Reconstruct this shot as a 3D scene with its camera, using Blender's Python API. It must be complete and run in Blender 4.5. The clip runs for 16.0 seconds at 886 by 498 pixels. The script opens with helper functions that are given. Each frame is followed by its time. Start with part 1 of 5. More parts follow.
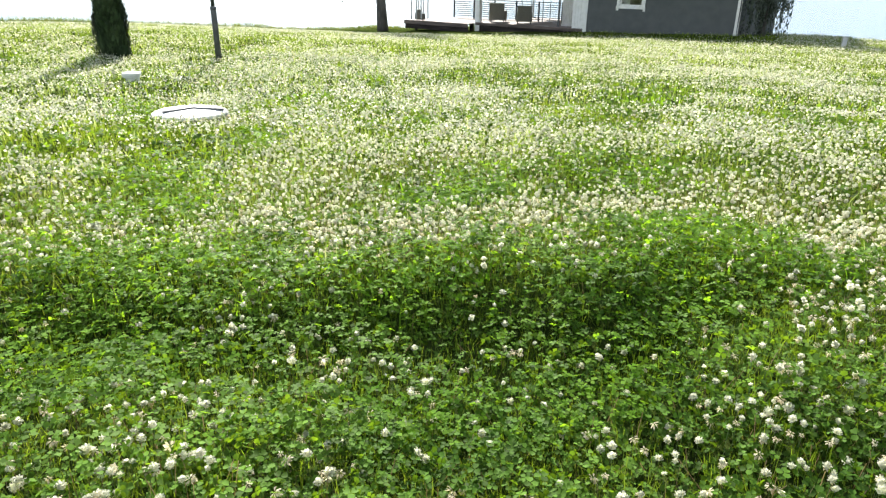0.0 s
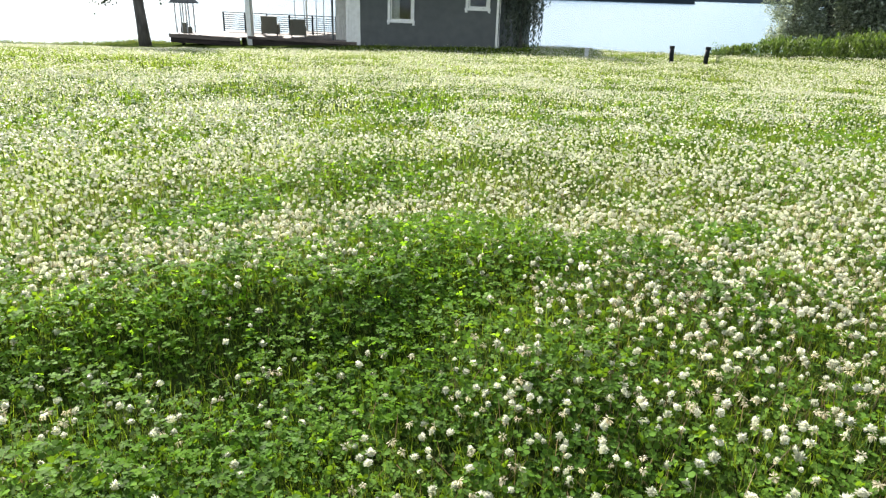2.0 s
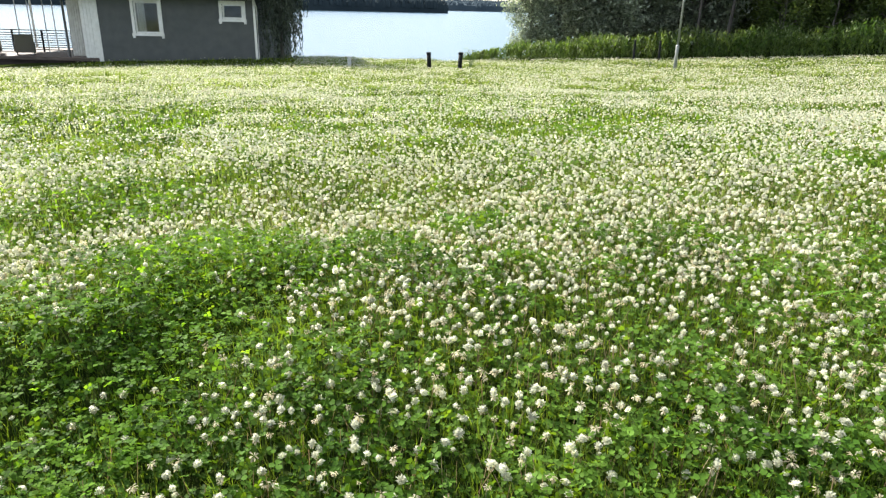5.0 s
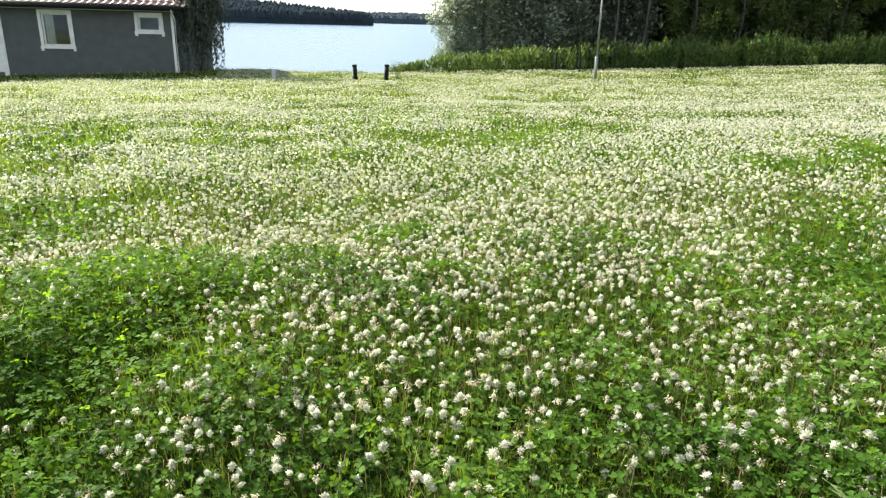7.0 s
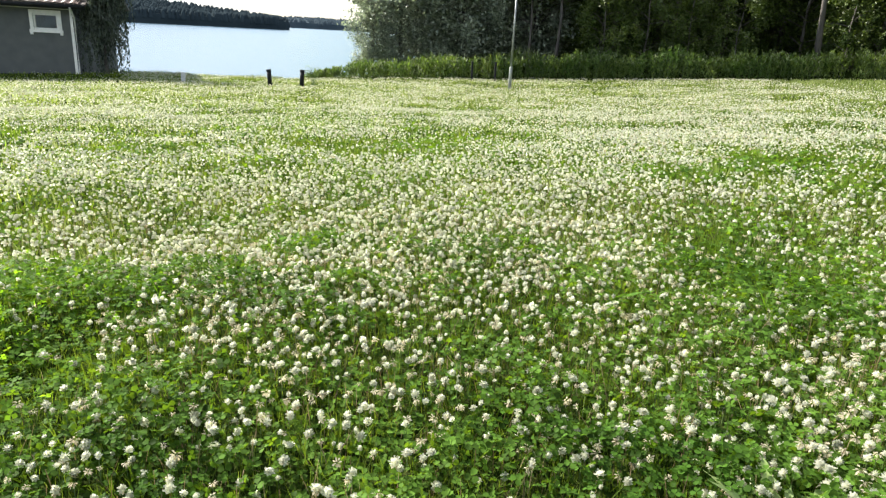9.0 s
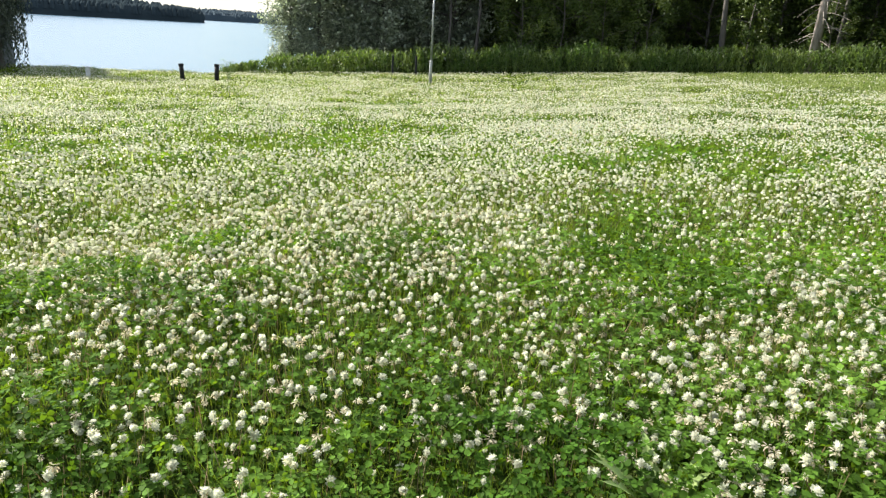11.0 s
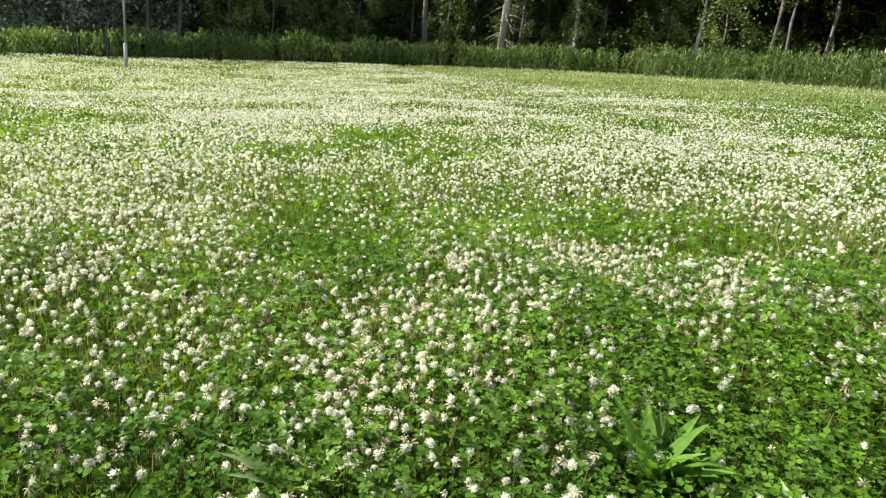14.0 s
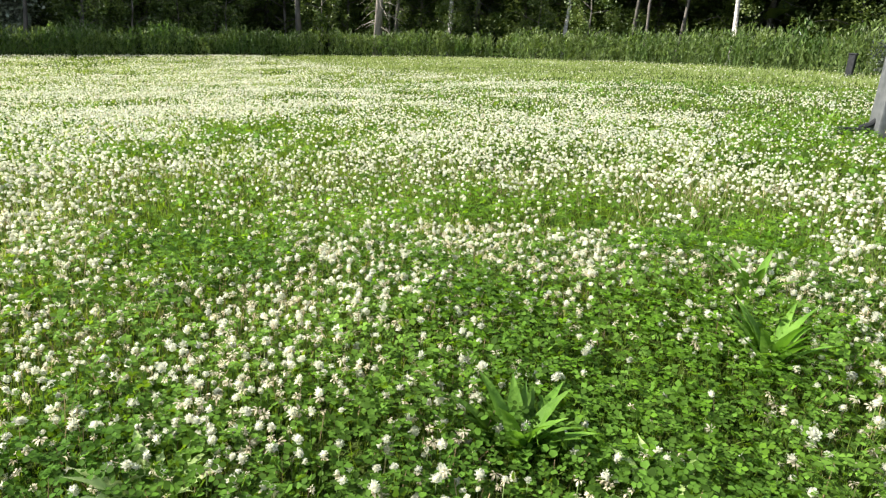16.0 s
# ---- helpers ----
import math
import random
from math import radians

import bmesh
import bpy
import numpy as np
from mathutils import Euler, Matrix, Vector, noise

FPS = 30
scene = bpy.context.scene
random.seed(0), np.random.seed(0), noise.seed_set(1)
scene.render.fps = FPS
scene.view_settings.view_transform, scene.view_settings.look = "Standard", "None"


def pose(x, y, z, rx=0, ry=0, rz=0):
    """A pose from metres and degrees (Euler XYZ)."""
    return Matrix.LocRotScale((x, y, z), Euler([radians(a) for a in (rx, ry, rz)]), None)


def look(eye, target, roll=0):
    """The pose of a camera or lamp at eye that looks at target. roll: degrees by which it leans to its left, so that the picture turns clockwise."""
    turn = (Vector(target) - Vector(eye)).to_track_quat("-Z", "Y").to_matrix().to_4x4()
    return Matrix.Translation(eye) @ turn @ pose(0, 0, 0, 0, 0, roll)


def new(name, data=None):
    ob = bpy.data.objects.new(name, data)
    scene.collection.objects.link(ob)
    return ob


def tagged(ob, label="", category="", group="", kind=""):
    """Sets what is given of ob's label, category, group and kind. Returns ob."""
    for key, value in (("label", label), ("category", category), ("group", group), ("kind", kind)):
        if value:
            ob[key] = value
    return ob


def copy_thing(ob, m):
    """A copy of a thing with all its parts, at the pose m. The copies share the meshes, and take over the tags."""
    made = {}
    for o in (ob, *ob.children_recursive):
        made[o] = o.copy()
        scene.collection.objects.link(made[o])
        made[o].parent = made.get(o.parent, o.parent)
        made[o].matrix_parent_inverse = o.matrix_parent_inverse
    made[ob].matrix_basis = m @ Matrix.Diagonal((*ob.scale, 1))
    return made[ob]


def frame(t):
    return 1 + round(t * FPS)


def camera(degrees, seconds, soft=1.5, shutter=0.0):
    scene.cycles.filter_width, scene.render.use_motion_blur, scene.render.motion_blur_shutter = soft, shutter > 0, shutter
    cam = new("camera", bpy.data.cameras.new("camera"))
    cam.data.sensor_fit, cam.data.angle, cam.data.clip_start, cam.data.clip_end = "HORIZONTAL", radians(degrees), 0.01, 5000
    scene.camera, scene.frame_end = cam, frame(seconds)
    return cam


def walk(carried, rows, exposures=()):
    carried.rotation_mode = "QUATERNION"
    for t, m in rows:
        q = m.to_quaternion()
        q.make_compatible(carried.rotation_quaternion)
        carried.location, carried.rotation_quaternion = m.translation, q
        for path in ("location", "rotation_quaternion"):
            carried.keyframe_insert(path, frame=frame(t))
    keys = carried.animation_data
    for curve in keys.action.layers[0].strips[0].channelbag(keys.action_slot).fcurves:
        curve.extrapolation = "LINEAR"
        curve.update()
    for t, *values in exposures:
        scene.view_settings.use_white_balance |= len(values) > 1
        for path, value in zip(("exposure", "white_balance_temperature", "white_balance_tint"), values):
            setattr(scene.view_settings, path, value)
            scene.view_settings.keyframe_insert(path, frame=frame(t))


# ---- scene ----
cam = camera(67.0, 16.0, soft=1.3)
PATH = [
    (0, (-0.246, -0.507, 0.971), (-1.567, 0.785, 0.206), 0.7),
    (0.5, (-0.206, -0.445, 0.97), (-1.423, 0.952, 0.215), 1.1),
    (1, (-0.185, -0.413, 0.969), (-1.263, 1.104, 0.236), 1.3),
    (1.5, (-0.158, -0.382, 0.951), (-1.134, 1.207, 0.227), 1.4),
    (2, (-0.128, -0.352, 0.941), (-0.987, 1.305, 0.224), 1.8),
    (2.5, (-0.087, -0.329, 0.93), (-0.837, 1.383, 0.219), 1.8),
    (3, (-0.045, -0.307, 0.926), (-0.663, 1.458, 0.218), 1.3),
    (3.5, (-0.026, -0.301, 0.921), (-0.521, 1.504, 0.217), 1.4),
    (4, (-0.016, -0.297, 0.922), (-0.407, 1.536, 0.225), 1.2),
    (4.5, (0.0, -0.291, 0.921), (-0.355, 1.552, 0.231), 1.0),
    (5, (0.026, -0.283, 0.921), (-0.253, 1.579, 0.246), 1.4),
    (5.2, (0.028, -0.283, 0.919), (-0.221, 1.583, 0.246), 1.6),
    (7.5, (0.079, -0.282, 0.925), (0.049, 1.616, 0.296), 1.6),
    (8, (0.091, -0.285, 0.926), (0.128, 1.615, 0.304), 2.0),
    (8.5, (0.108, -0.285, 0.929), (0.207, 1.615, 0.312), 2.6),
    (9, (0.12, -0.288, 0.934), (0.274, 1.61, 0.324), 3.1),
    (9.2, (0.13, -0.285, 0.93), (0.308, 1.613, 0.326), 3.2),
    (11.3, (0.244, -0.305, 0.933), (0.653, 1.553, 0.318), 3.6),
    (11.5, (0.26, -0.297, 0.925), (0.701, 1.554, 0.311), 3.8),
    (12, (0.321, -0.314, 0.931), (0.856, 1.513, 0.316), 3.9),
    (12.5, (0.382, -0.332, 0.927), (1.112, 1.428, 0.321), 4.7),
    (13, (0.427, -0.348, 0.925), (1.32, 1.34, 0.332), 5.5),
    (13.5, (0.459, -0.357, 0.927), (1.453, 1.277, 0.342), 5.9),
    (14, (0.497, -0.375, 0.927), (1.585, 1.2, 0.348), 6.0),
    (14.5, (0.525, -0.385, 0.928), (1.694, 1.13, 0.346), 5.9),
    (15, (0.531, -0.394, 0.928), (1.766, 1.069, 0.349), 5.6),
    (15.5, (0.557, -0.403, 0.925), (1.839, 1.019, 0.345), 5.0),
    (16, (0.581, -0.413, 0.919), (1.915, 0.959, 0.336), 4.6),
]
walk(cam, [(t, look(e, g, r)) for t, e, g, r in PATH], [(0, 1.57), (2, 1.55), (5, 1.52), (8, 1.46), (12.5, 1.37), (14.5, 1.50), (16, 1.58)])

# ---- light ----
SUN_BEARING, SUN_HEIGHT = -56.0, 36.0
world = bpy.data.worlds.new("world")
scene.world = world
world.use_nodes = True
wn, wl = world.node_tree.nodes, world.node_tree.links
sky = wn.new("ShaderNodeTexSky")
sky.sky_type, sky.sun_disc = "NISHITA", False
sky.sun_elevation, sky.sun_rotation = radians(SUN_HEIGHT), radians(SUN_BEARING % 360)
sky.air_density, sky.dust_density, sky.ozone_density = 1.0, 0.6, 1.0
# thin white cloud over the blue
wco = wn.new("ShaderNodeTexCoord")
wmap = wn.new("ShaderNodeMapping")
wmap.inputs["Scale"].default_value = (1.6, 1.6, 5.0)
wnoise = wn.new("ShaderNodeTexNoise")
wnoise.inputs["Scale"].default_value, wnoise.inputs["Detail"].default_value = 1.7, 6.0
wramp = wn.new("ShaderNodeValToRGB")
wramp.color_ramp.elements[0].position, wramp.color_ramp.elements[1].position = 0.40, 0.66
wmix = wn.new("ShaderNodeMix")
wmix.data_type = "RGBA"
wmix.inputs["B"].default_value = (8.0, 8.5, 9.2, 1)
wl.new(wco.outputs["Generated"], wmap.inputs["Vector"])
wl.new(wmap.outputs["Vector"], wnoise.inputs["Vector"])
wl.new(wnoise.outputs["Fac"], wramp.inputs["Fac"])
wl.new(wramp.outputs["Color"], wmix.inputs["Factor"])
wl.new(sky.outputs["Color"], wmix.inputs["A"])
wl.new(wmix.outputs["Result"], wn["Background"].inputs["Color"])
wn["Background"].inputs["Strength"].default_value = 0.075

sun = new("sun", bpy.data.lights.new("sun", "SUN"))
sun.data.energy, sun.data.angle, sun.data.color = 5.0, radians(0.55), (1.0, 0.95, 0.86)
sb, sh = radians(SUN_BEARING), radians(SUN_HEIGHT)
SUN_DIR = Vector((math.sin(sb) * math.cos(sh), math.cos(sb) * math.cos(sh), math.sin(sh)))
sun.matrix_world = look(SUN_DIR * 100, (0, 0, 0))


# ---- materials ----
def material(name, a, b, rough=0.7, scale=6.0, detail=6.0, metal=0.0, bump=0.0, bump_scale=40.0, through_light=0.0,
             island=0.0, coarse=0.0, spec=0.5, stretch=(1, 1, 1), object_random=0.0, glow=(1.15, 1.25, 0.55)):
    """A surface that wanders between the colours a and b at the noise's scale; a second, coarser noise and a random shade per piece."""
    m = bpy.data.materials.new(name)
    m.use_nodes = True
    n, l = m.node_tree.nodes, m.node_tree.links
    p = n["Principled BSDF"]
    co, mp = n.new("ShaderNodeTexCoord"), n.new("ShaderNodeMapping")
    mp.inputs["Scale"].default_value = stretch
    l.new(co.outputs["Object"], mp.inputs["Vector"])
    tex = n.new("ShaderNodeTexNoise")
    tex.inputs["Scale"].default_value, tex.inputs["Detail"].default_value = scale, detail
    l.new(mp.outputs["Vector"], tex.inputs["Vector"])
    ramp = n.new("ShaderNodeValToRGB")
    ramp.color_ramp.elements[0].position, ramp.color_ramp.elements[1].position = 0.34, 0.66
    ramp.color_ramp.elements[0].color, ramp.color_ramp.elements[1].color = (*a, 1), (*b, 1)
    l.new(tex.outputs["Fac"], ramp.inputs["Fac"])
    colour = ramp.outputs["Color"]

    def shade(value, amount):
        nonlocal colour
        rng = n.new("ShaderNodeMapRange")
        rng.inputs["To Min"].default_value, rng.inputs["To Max"].default_value = 1 - amount, 1 + amount
        l.new(value, rng.inputs["Value"])
        mul = n.new("ShaderNodeMix")
        mul.data_type, mul.blend_type = "RGBA", "MULTIPLY"
        mul.inputs["Factor"].default_value = 1.0
        l.new(colour, mul.inputs["A"])
        l.new(rng.outputs["Result"], mul.inputs["B"])
        colour = mul.outputs["Result"]

    if coarse:
        big = n.new("ShaderNodeTexNoise")
        big.inputs["Scale"].default_value, big.inputs["Detail"].default_value = scale * 0.13, 3.0
        l.new(co.outputs["Object"], big.inputs["Vector"])
        shade(big.outputs["Fac"], coarse)
    if island:
        geo = n.new("ShaderNodeNewGeometry")
        shade(geo.outputs["Random Per Island"], island)
    if object_random:
        info = n.new("ShaderNodeObjectInfo")
        shade(info.outputs["Random"], object_random)
    l.new(colour, p.inputs["Base Color"])
    p.inputs["Roughness"].default_value, p.inputs["Metallic"].default_value = rough, metal
    p.inputs["Specular IOR Level"].default_value = spec
    if bump:
        fine = n.new("ShaderNodeTexNoise")
        fine.inputs["Scale"].default_value, fine.inputs["Detail"].default_value = bump_scale, 5.0
        l.new(mp.outputs["Vector"], fine.inputs["Vector"])
        bp = n.new("ShaderNodeBump")
        bp.inputs["Strength"].default_value, bp.inputs["Distance"].default_value = bump, 0.02
        l.new(fine.outputs["Fac"], bp.inputs["Height"])
        l.new(bp.outputs["Normal"], p.inputs["Normal"])
    if through_light:
        tr = n.new("ShaderNodeBsdfTranslucent")
        bright = n.new("ShaderNodeMix")
        bright.data_type, bright.blend_type = "RGBA", "MULTIPLY"
        bright.inputs["Factor"].default_value = 1.0
        bright.inputs["B"].default_value = (*glow, 1)
        l.new(colour, bright.inputs["A"])
        l.new(bright.outputs["Result"], tr.inputs["Color"])
        mix = n.new("ShaderNodeMixShader")
        mix.inputs["Fac"].default_value = through_light
        l.new(p.outputs["BSDF"], mix.inputs[1])
        l.new(tr.outputs["BSDF"], mix.inputs[2])
        l.new(mix.outputs["Shader"], n["Material Output"].inputs["Surface"])
    return m


M_SOIL = material("lawn_floor", (0.016, 0.026, 0.006), (0.046, 0.064, 0.016), 0.95, 9, 8, bump=0.6, bump_scale=60, coarse=0.30, spec=0.0)
M_CLOVER = material("clover_leaf", (0.042, 0.096, 0.012), (0.108, 0.198, 0.029), 0.6, 1.3, 5, through_light=0.38, island=0.58, coarse=0.25, spec=0.06, glow=(1.95, 1.65, 0.42))
M_GRASS = material("grass_blade", (0.084, 0.150, 0.018), (0.172, 0.238, 0.042), 0.5, 1.1, 5, through_light=0.48, island=0.40, coarse=0.25, spec=0.15, glow=(1.6, 1.5, 0.55))
# paler copy of the grass colour, put in to brighten the lawn
M_PALE_GRASS = material("lightened_grass_blade", (0.225, 0.285, 0.105), (0.36, 0.405, 0.195), 0.6, 1.1, 5, through_light=0.52, island=0.30, coarse=0.25, spec=0.1, glow=(1.3, 1.3, 0.9))
M_BLOOM = material("clover_bloom", (0.55, 0.560, 0.460), (0.70, 0.705, 0.610), 0.75, 30, 3, through_light=0.67, island=0.26, spec=0.12, glow=(1.18, 1.16, 1.05))
M_FADED = material("faded_bloom", (0.47, 0.41, 0.29), (0.72, 0.665, 0.51), 0.8, 30, 3, through_light=0.55, island=0.30, spec=0.2, glow=(1.1, 1.06, 0.9))
M_STEM = material("stem", (0.09, 0.15, 0.04), (0.14, 0.20, 0.06), 0.6, 5, 3)
M_STRAW = material("dry_stalk", (0.15, 0.105, 0.055), (0.32, 0.25, 0.14), 0.7, 3, 3, island=0.4, through_light=0.2, spec=0.2, glow=(1.1, 1.0, 0.8))
# lush growth, in a brighter green with backlit glow painted into it
M_LUSH_LIT = material("lush_lit_green", (0.090, 0.196, 0.017), (0.160, 0.290, 0.036), 0.6, 2, 4, through_light=0.62, island=0.40, spec=0.04, glow=(1.6, 1.5, 0.5))
M_DOCK = material("dock_leaf", (0.070, 0.158, 0.018), (0.130, 0.240, 0.034), 0.6, 14, 4, through_light=0.40, island=0.25, spec=0.15, bump=0.4, bump_scale=60, object_random=0.3)
M_PALE = material("pale_leaf", (0.22, 0.31, 0.10), (0.34, 0.42, 0.17), 0.55, 20, 4, through_light=0.35, island=0.15, spec=0.2)
M_TIP = material("herb_tip", (0.150, 0.190, 0.100), (0.260, 0.300, 0.170), 0.6, 3, 4, through_light=0.35, island=0.3, spec=0.2)
M_HERB = material("herb_leaf", (0.054, 0.100, 0.022), (0.136, 0.178, 0.052), 0.5, 0.8, 4, through_light=0.42, island=0.5, coarse=0.25, spec=0.2)
M_LEAF_GREY = material("willow_leaf", (0.155, 0.188, 0.135), (0.360, 0.398, 0.315), 0.42, 1.0, 4, through_light=0.40, island=0.5, spec=0.45, glow=(1.1, 1.15, 0.8))
# lighter forest leaf: sunlight on the boughs put into the colour
M_LEAF_LIT = material("lit_leaf", (0.050, 0.088, 0.018), (0.125, 0.160, 0.038), 0.5, 0.9, 4, through_light=0.32, island=0.45)
M_LEAF_DARK = material("forest_leaf", (0.040, 0.066, 0.019), (0.122, 0.156, 0.044), 0.55, 1.6, 4, through_light=0.42, island=0.35, coarse=0.5, spec=0.12)
M_WEEP = material("weeping_leaf", (0.032, 0.042, 0.032), (0.095, 0.112, 0.088), 0.5, 1.5, 4, through_light=0.2, island=0.5, spec=0.2)
M_NEEDLE = material("needle", (0.018, 0.036, 0.014), (0.044, 0.066, 0.026), 0.6, 2.0, 4, island=0.45, spec=0.15)
M_BARK = material("bark", (0.055, 0.048, 0.042), (0.135, 0.120, 0.105), 0.9, 7, 6, bump=0.8, bump_scale=30, stretch=(1, 1, 0.25))
M_PINE_BARK = material("pine_bark", (0.17, 0.14, 0.12), (0.38, 0.33, 0.29), 0.9, 6, 6, bump=0.8, bump_scale=25, stretch=(1, 1, 0.3))
M_BIRCH = material("birch_bark", (0.20, 0.185, 0.165), (0.44, 0.415, 0.38), 0.7, 5, 7, bump=0.4, bump_scale=30, stretch=(0.5, 0.5, 3))
M_WALL = material("grey_wall", (0.072, 0.078, 0.076), (0.090, 0.096, 0.093), 0.75, 2.5, 6, bump=0.2, bump_scale=60, coarse=0.08)
M_WHITE = material("white_paint", (0.68, 0.67, 0.62), (0.80, 0.79, 0.75), 0.5, 5, 5, bump=0.1, bump_scale=40)
M_TILE = material("roof_tile", (0.115, 0.072, 0.060), (0.205, 0.138, 0.118), 0.45, 8, 5, bump=0.2, object_random=0.15, spec=0.35)
M_DARKWOOD = material("deck_wood", (0.055, 0.040, 0.033), (0.13, 0.098, 0.082), 0.7, 9, 6, bump=0.4, bump_scale=30, stretch=(0.15, 1, 1), object_random=0.2)
# near-black copy of the deck wood, painting the shade under porch and deck
M_SHADED_WOOD = material("shaded_deck_wood", (0.016, 0.012, 0.011), (0.045, 0.034, 0.030), 0.75, 9, 6, bump=0.4, bump_scale=30, stretch=(0.15, 1, 1), spec=0.2)
M_BLACK = material("black_paint", (0.007, 0.008, 0.009), (0.020, 0.021, 0.022), 0.65, 14, 5, bump=0.15, spec=0.2)
M_STEEL = material("galvanised_steel", (0.30, 0.31, 0.31), (0.44, 0.45, 0.45), 0.45, 12, 5, metal=0.55, bump=0.1)
M_DARK_STEEL = material("dark_steel", (0.075, 0.080, 0.080), (0.13, 0.135, 0.135), 0.55, 12, 5, metal=0.3, bump=0.1)
M_WICKER = material("wicker", (0.085, 0.080, 0.058), (0.19, 0.175, 0.135), 0.75, 60, 3, bump=0.9, bump_scale=90, stretch=(1, 1, 3))
M_CURTAIN = material("curtain", (0.66, 0.64, 0.60), (0.78, 0.77, 0.73), 0.9, 6, 4, through_light=0.3, glow=(1, 1, 1))
M_LID = material("lid_plastic", (0.46, 0.46, 0.47), (0.62, 0.62, 0.62), 0.6, 10, 6, bump=0.2)
M_ROOM = material("room_wall", (0.30, 0.28, 0.24), (0.36, 0.34, 0.30), 0.9, 3, 3)
# haze over the lake is painted into both base colours as a bluish tint
M_FAR = material("haze_tinted_wood", (0.024, 0.034, 0.040), (0.034, 0.046, 0.052), 0.95, 0.05, 5, island=0.12, spec=0.0)
M_HAZE = material("haze_tinted_hills", (0.050, 0.068, 0.082), (0.066, 0.085, 0.098), 0.95, 0.02, 5, island=0.05, spec=0.0)
M_REED = material("shore_grass", (0.10, 0.14, 0.035), (0.20, 0.22, 0.07), 0.7, 0.6, 4, through_light=0.3, island=0.35)

M_GLASS = bpy.data.materials.new("window_glass")
M_GLASS.use_nodes = True
gp = M_GLASS.node_tree.nodes["Principled BSDF"]
gp.inputs["Base Color"].default_value = (0.9, 0.93, 0.92, 1)
gp.inputs["Roughness"].default_value, gp.inputs["Transmission Weight"].default_value, gp.inputs["IOR"].default_value = 0.01, 1.0, 1.45

M_WATER = bpy.data.materials.new("lake_water")
M_WATER.use_nodes = True
n, l = M_WATER.node_tree.nodes, M_WATER.node_tree.links
gp = n["Principled BSDF"]
gp.inputs["Base Color"].default_value = (0.05, 0.11, 0.16, 1)
gp.inputs["Roughness"].default_value, gp.inputs["IOR"].default_value = 0.22, 1.33
co, w1, w2, add, bp = (n.new("ShaderNode" + k) for k in ("TexCoord", "TexNoise", "TexNoise", "Math", "Bump"))
w1.inputs["Scale"].default_value, w1.inputs["Detail"].default_value = 0.9, 6
w2.inputs["Scale"].default_value, w2.inputs["Detail"].default_value = 0.03, 3
l.new(co.outputs["Object"], w1.inputs["Vector"])
l.new(co.outputs["Object"], w2.inputs["Vector"])
l.new(w1.outputs["Fac"], add.inputs[0])
l.new(w2.outputs["Fac"], add.inputs[1])
l.new(add.outputs["Value"], bp.inputs["Height"])
bp.inputs["Strength"].default_value, bp.inputs["Distance"].default_value = 0.05, 0.2
l.new(bp.outputs["Normal"], gp.inputs["Normal"])


# ---- building helpers ----
def part(name, bm, mat, parent=None, label="", smooth=False):
    """One mesh object from a bmesh, under its thing."""
    me = bpy.data.meshes.new(name)
    bm.to_mesh(me)
    bm.free()
    me.materials.append(mat)
    if smooth:
        me.polygons.foreach_set("use_smooth", [True] * len(me.polygons))
    ob = new(name, me)
    ob.parent = parent
    if label:
        tagged(ob, label)
    return ob


def thing(name, m, label, category, group="", kind=""):
    ob = new(name)
    ob.empty_display_size = 0.2
    ob.matrix_world = m
    return tagged(ob, label, category, group, kind)


def box(bm, x0, x1, y0, y1, z0, z1, bevel=0.0, m=None):
    made = bmesh.ops.create_cube(bm, size=1.0)["verts"]
    t = Matrix.Translation(((x0 + x1) / 2, (y0 + y1) / 2, (z0 + z1) / 2)) @ Matrix.Diagonal((x1 - x0, y1 - y0, z1 - z0, 1))
    bmesh.ops.transform(bm, matrix=(m @ t if m else t), verts=made)
    if bevel:
        edges = list({e for v in made for e in v.link_edges})
        bmesh.ops.bevel(bm, geom=edges, offset=bevel, segments=2, affect="EDGES", profile=0.6)
    return bm


def boxes(*rows, bevel=0.0):
    bm = bmesh.new()
    for r in rows:
        box(bm, *r, bevel=bevel)
    return bm


def tube(bm, points, radii, sides=8):
    """A tapered tube along points."""
    rings = []
    for i, p in enumerate(points):
        p = Vector(p)
        a, b = Vector(points[max(i - 1, 0)]), Vector(points[min(i + 1, len(points) - 1)])
        q = (b - a).to_track_quat("Z", "Y")
        rings.append([bm.verts.new(p + q @ Vector((math.cos(k * 2 * math.pi / sides) * radii[i], math.sin(k * 2 * math.pi / sides) * radii[i], 0))) for k in range(sides)])
    for r0, r1 in zip(rings, rings[1:]):
        for k in range(sides):
            bm.faces.new((r0[k], r0[(k + 1) % sides], r1[(k + 1) % sides], r1[k]))
    bm.faces.new(rings[0][::-1])
    bm.faces.new(rings[-1])
    return bm


def turned(profile, sides=24):
    """A body of revolution from (radius, height) pairs."""
    bm = bmesh.new()
    rings = [[bm.verts.new((r * math.cos(k * 2 * math.pi / sides), r * math.sin(k * 2 * math.pi / sides), z)) for k in range(sides)] for r, z in profile]
    for a, b in zip(rings, rings[1:]):
        for k in range(sides):
            bm.faces.new((a[k], a[(k + 1) % sides], b[(k + 1) % sides], b[k]))
    bm.faces.new(rings[0][::-1])
    bm.faces.new(rings[-1])
    return bm


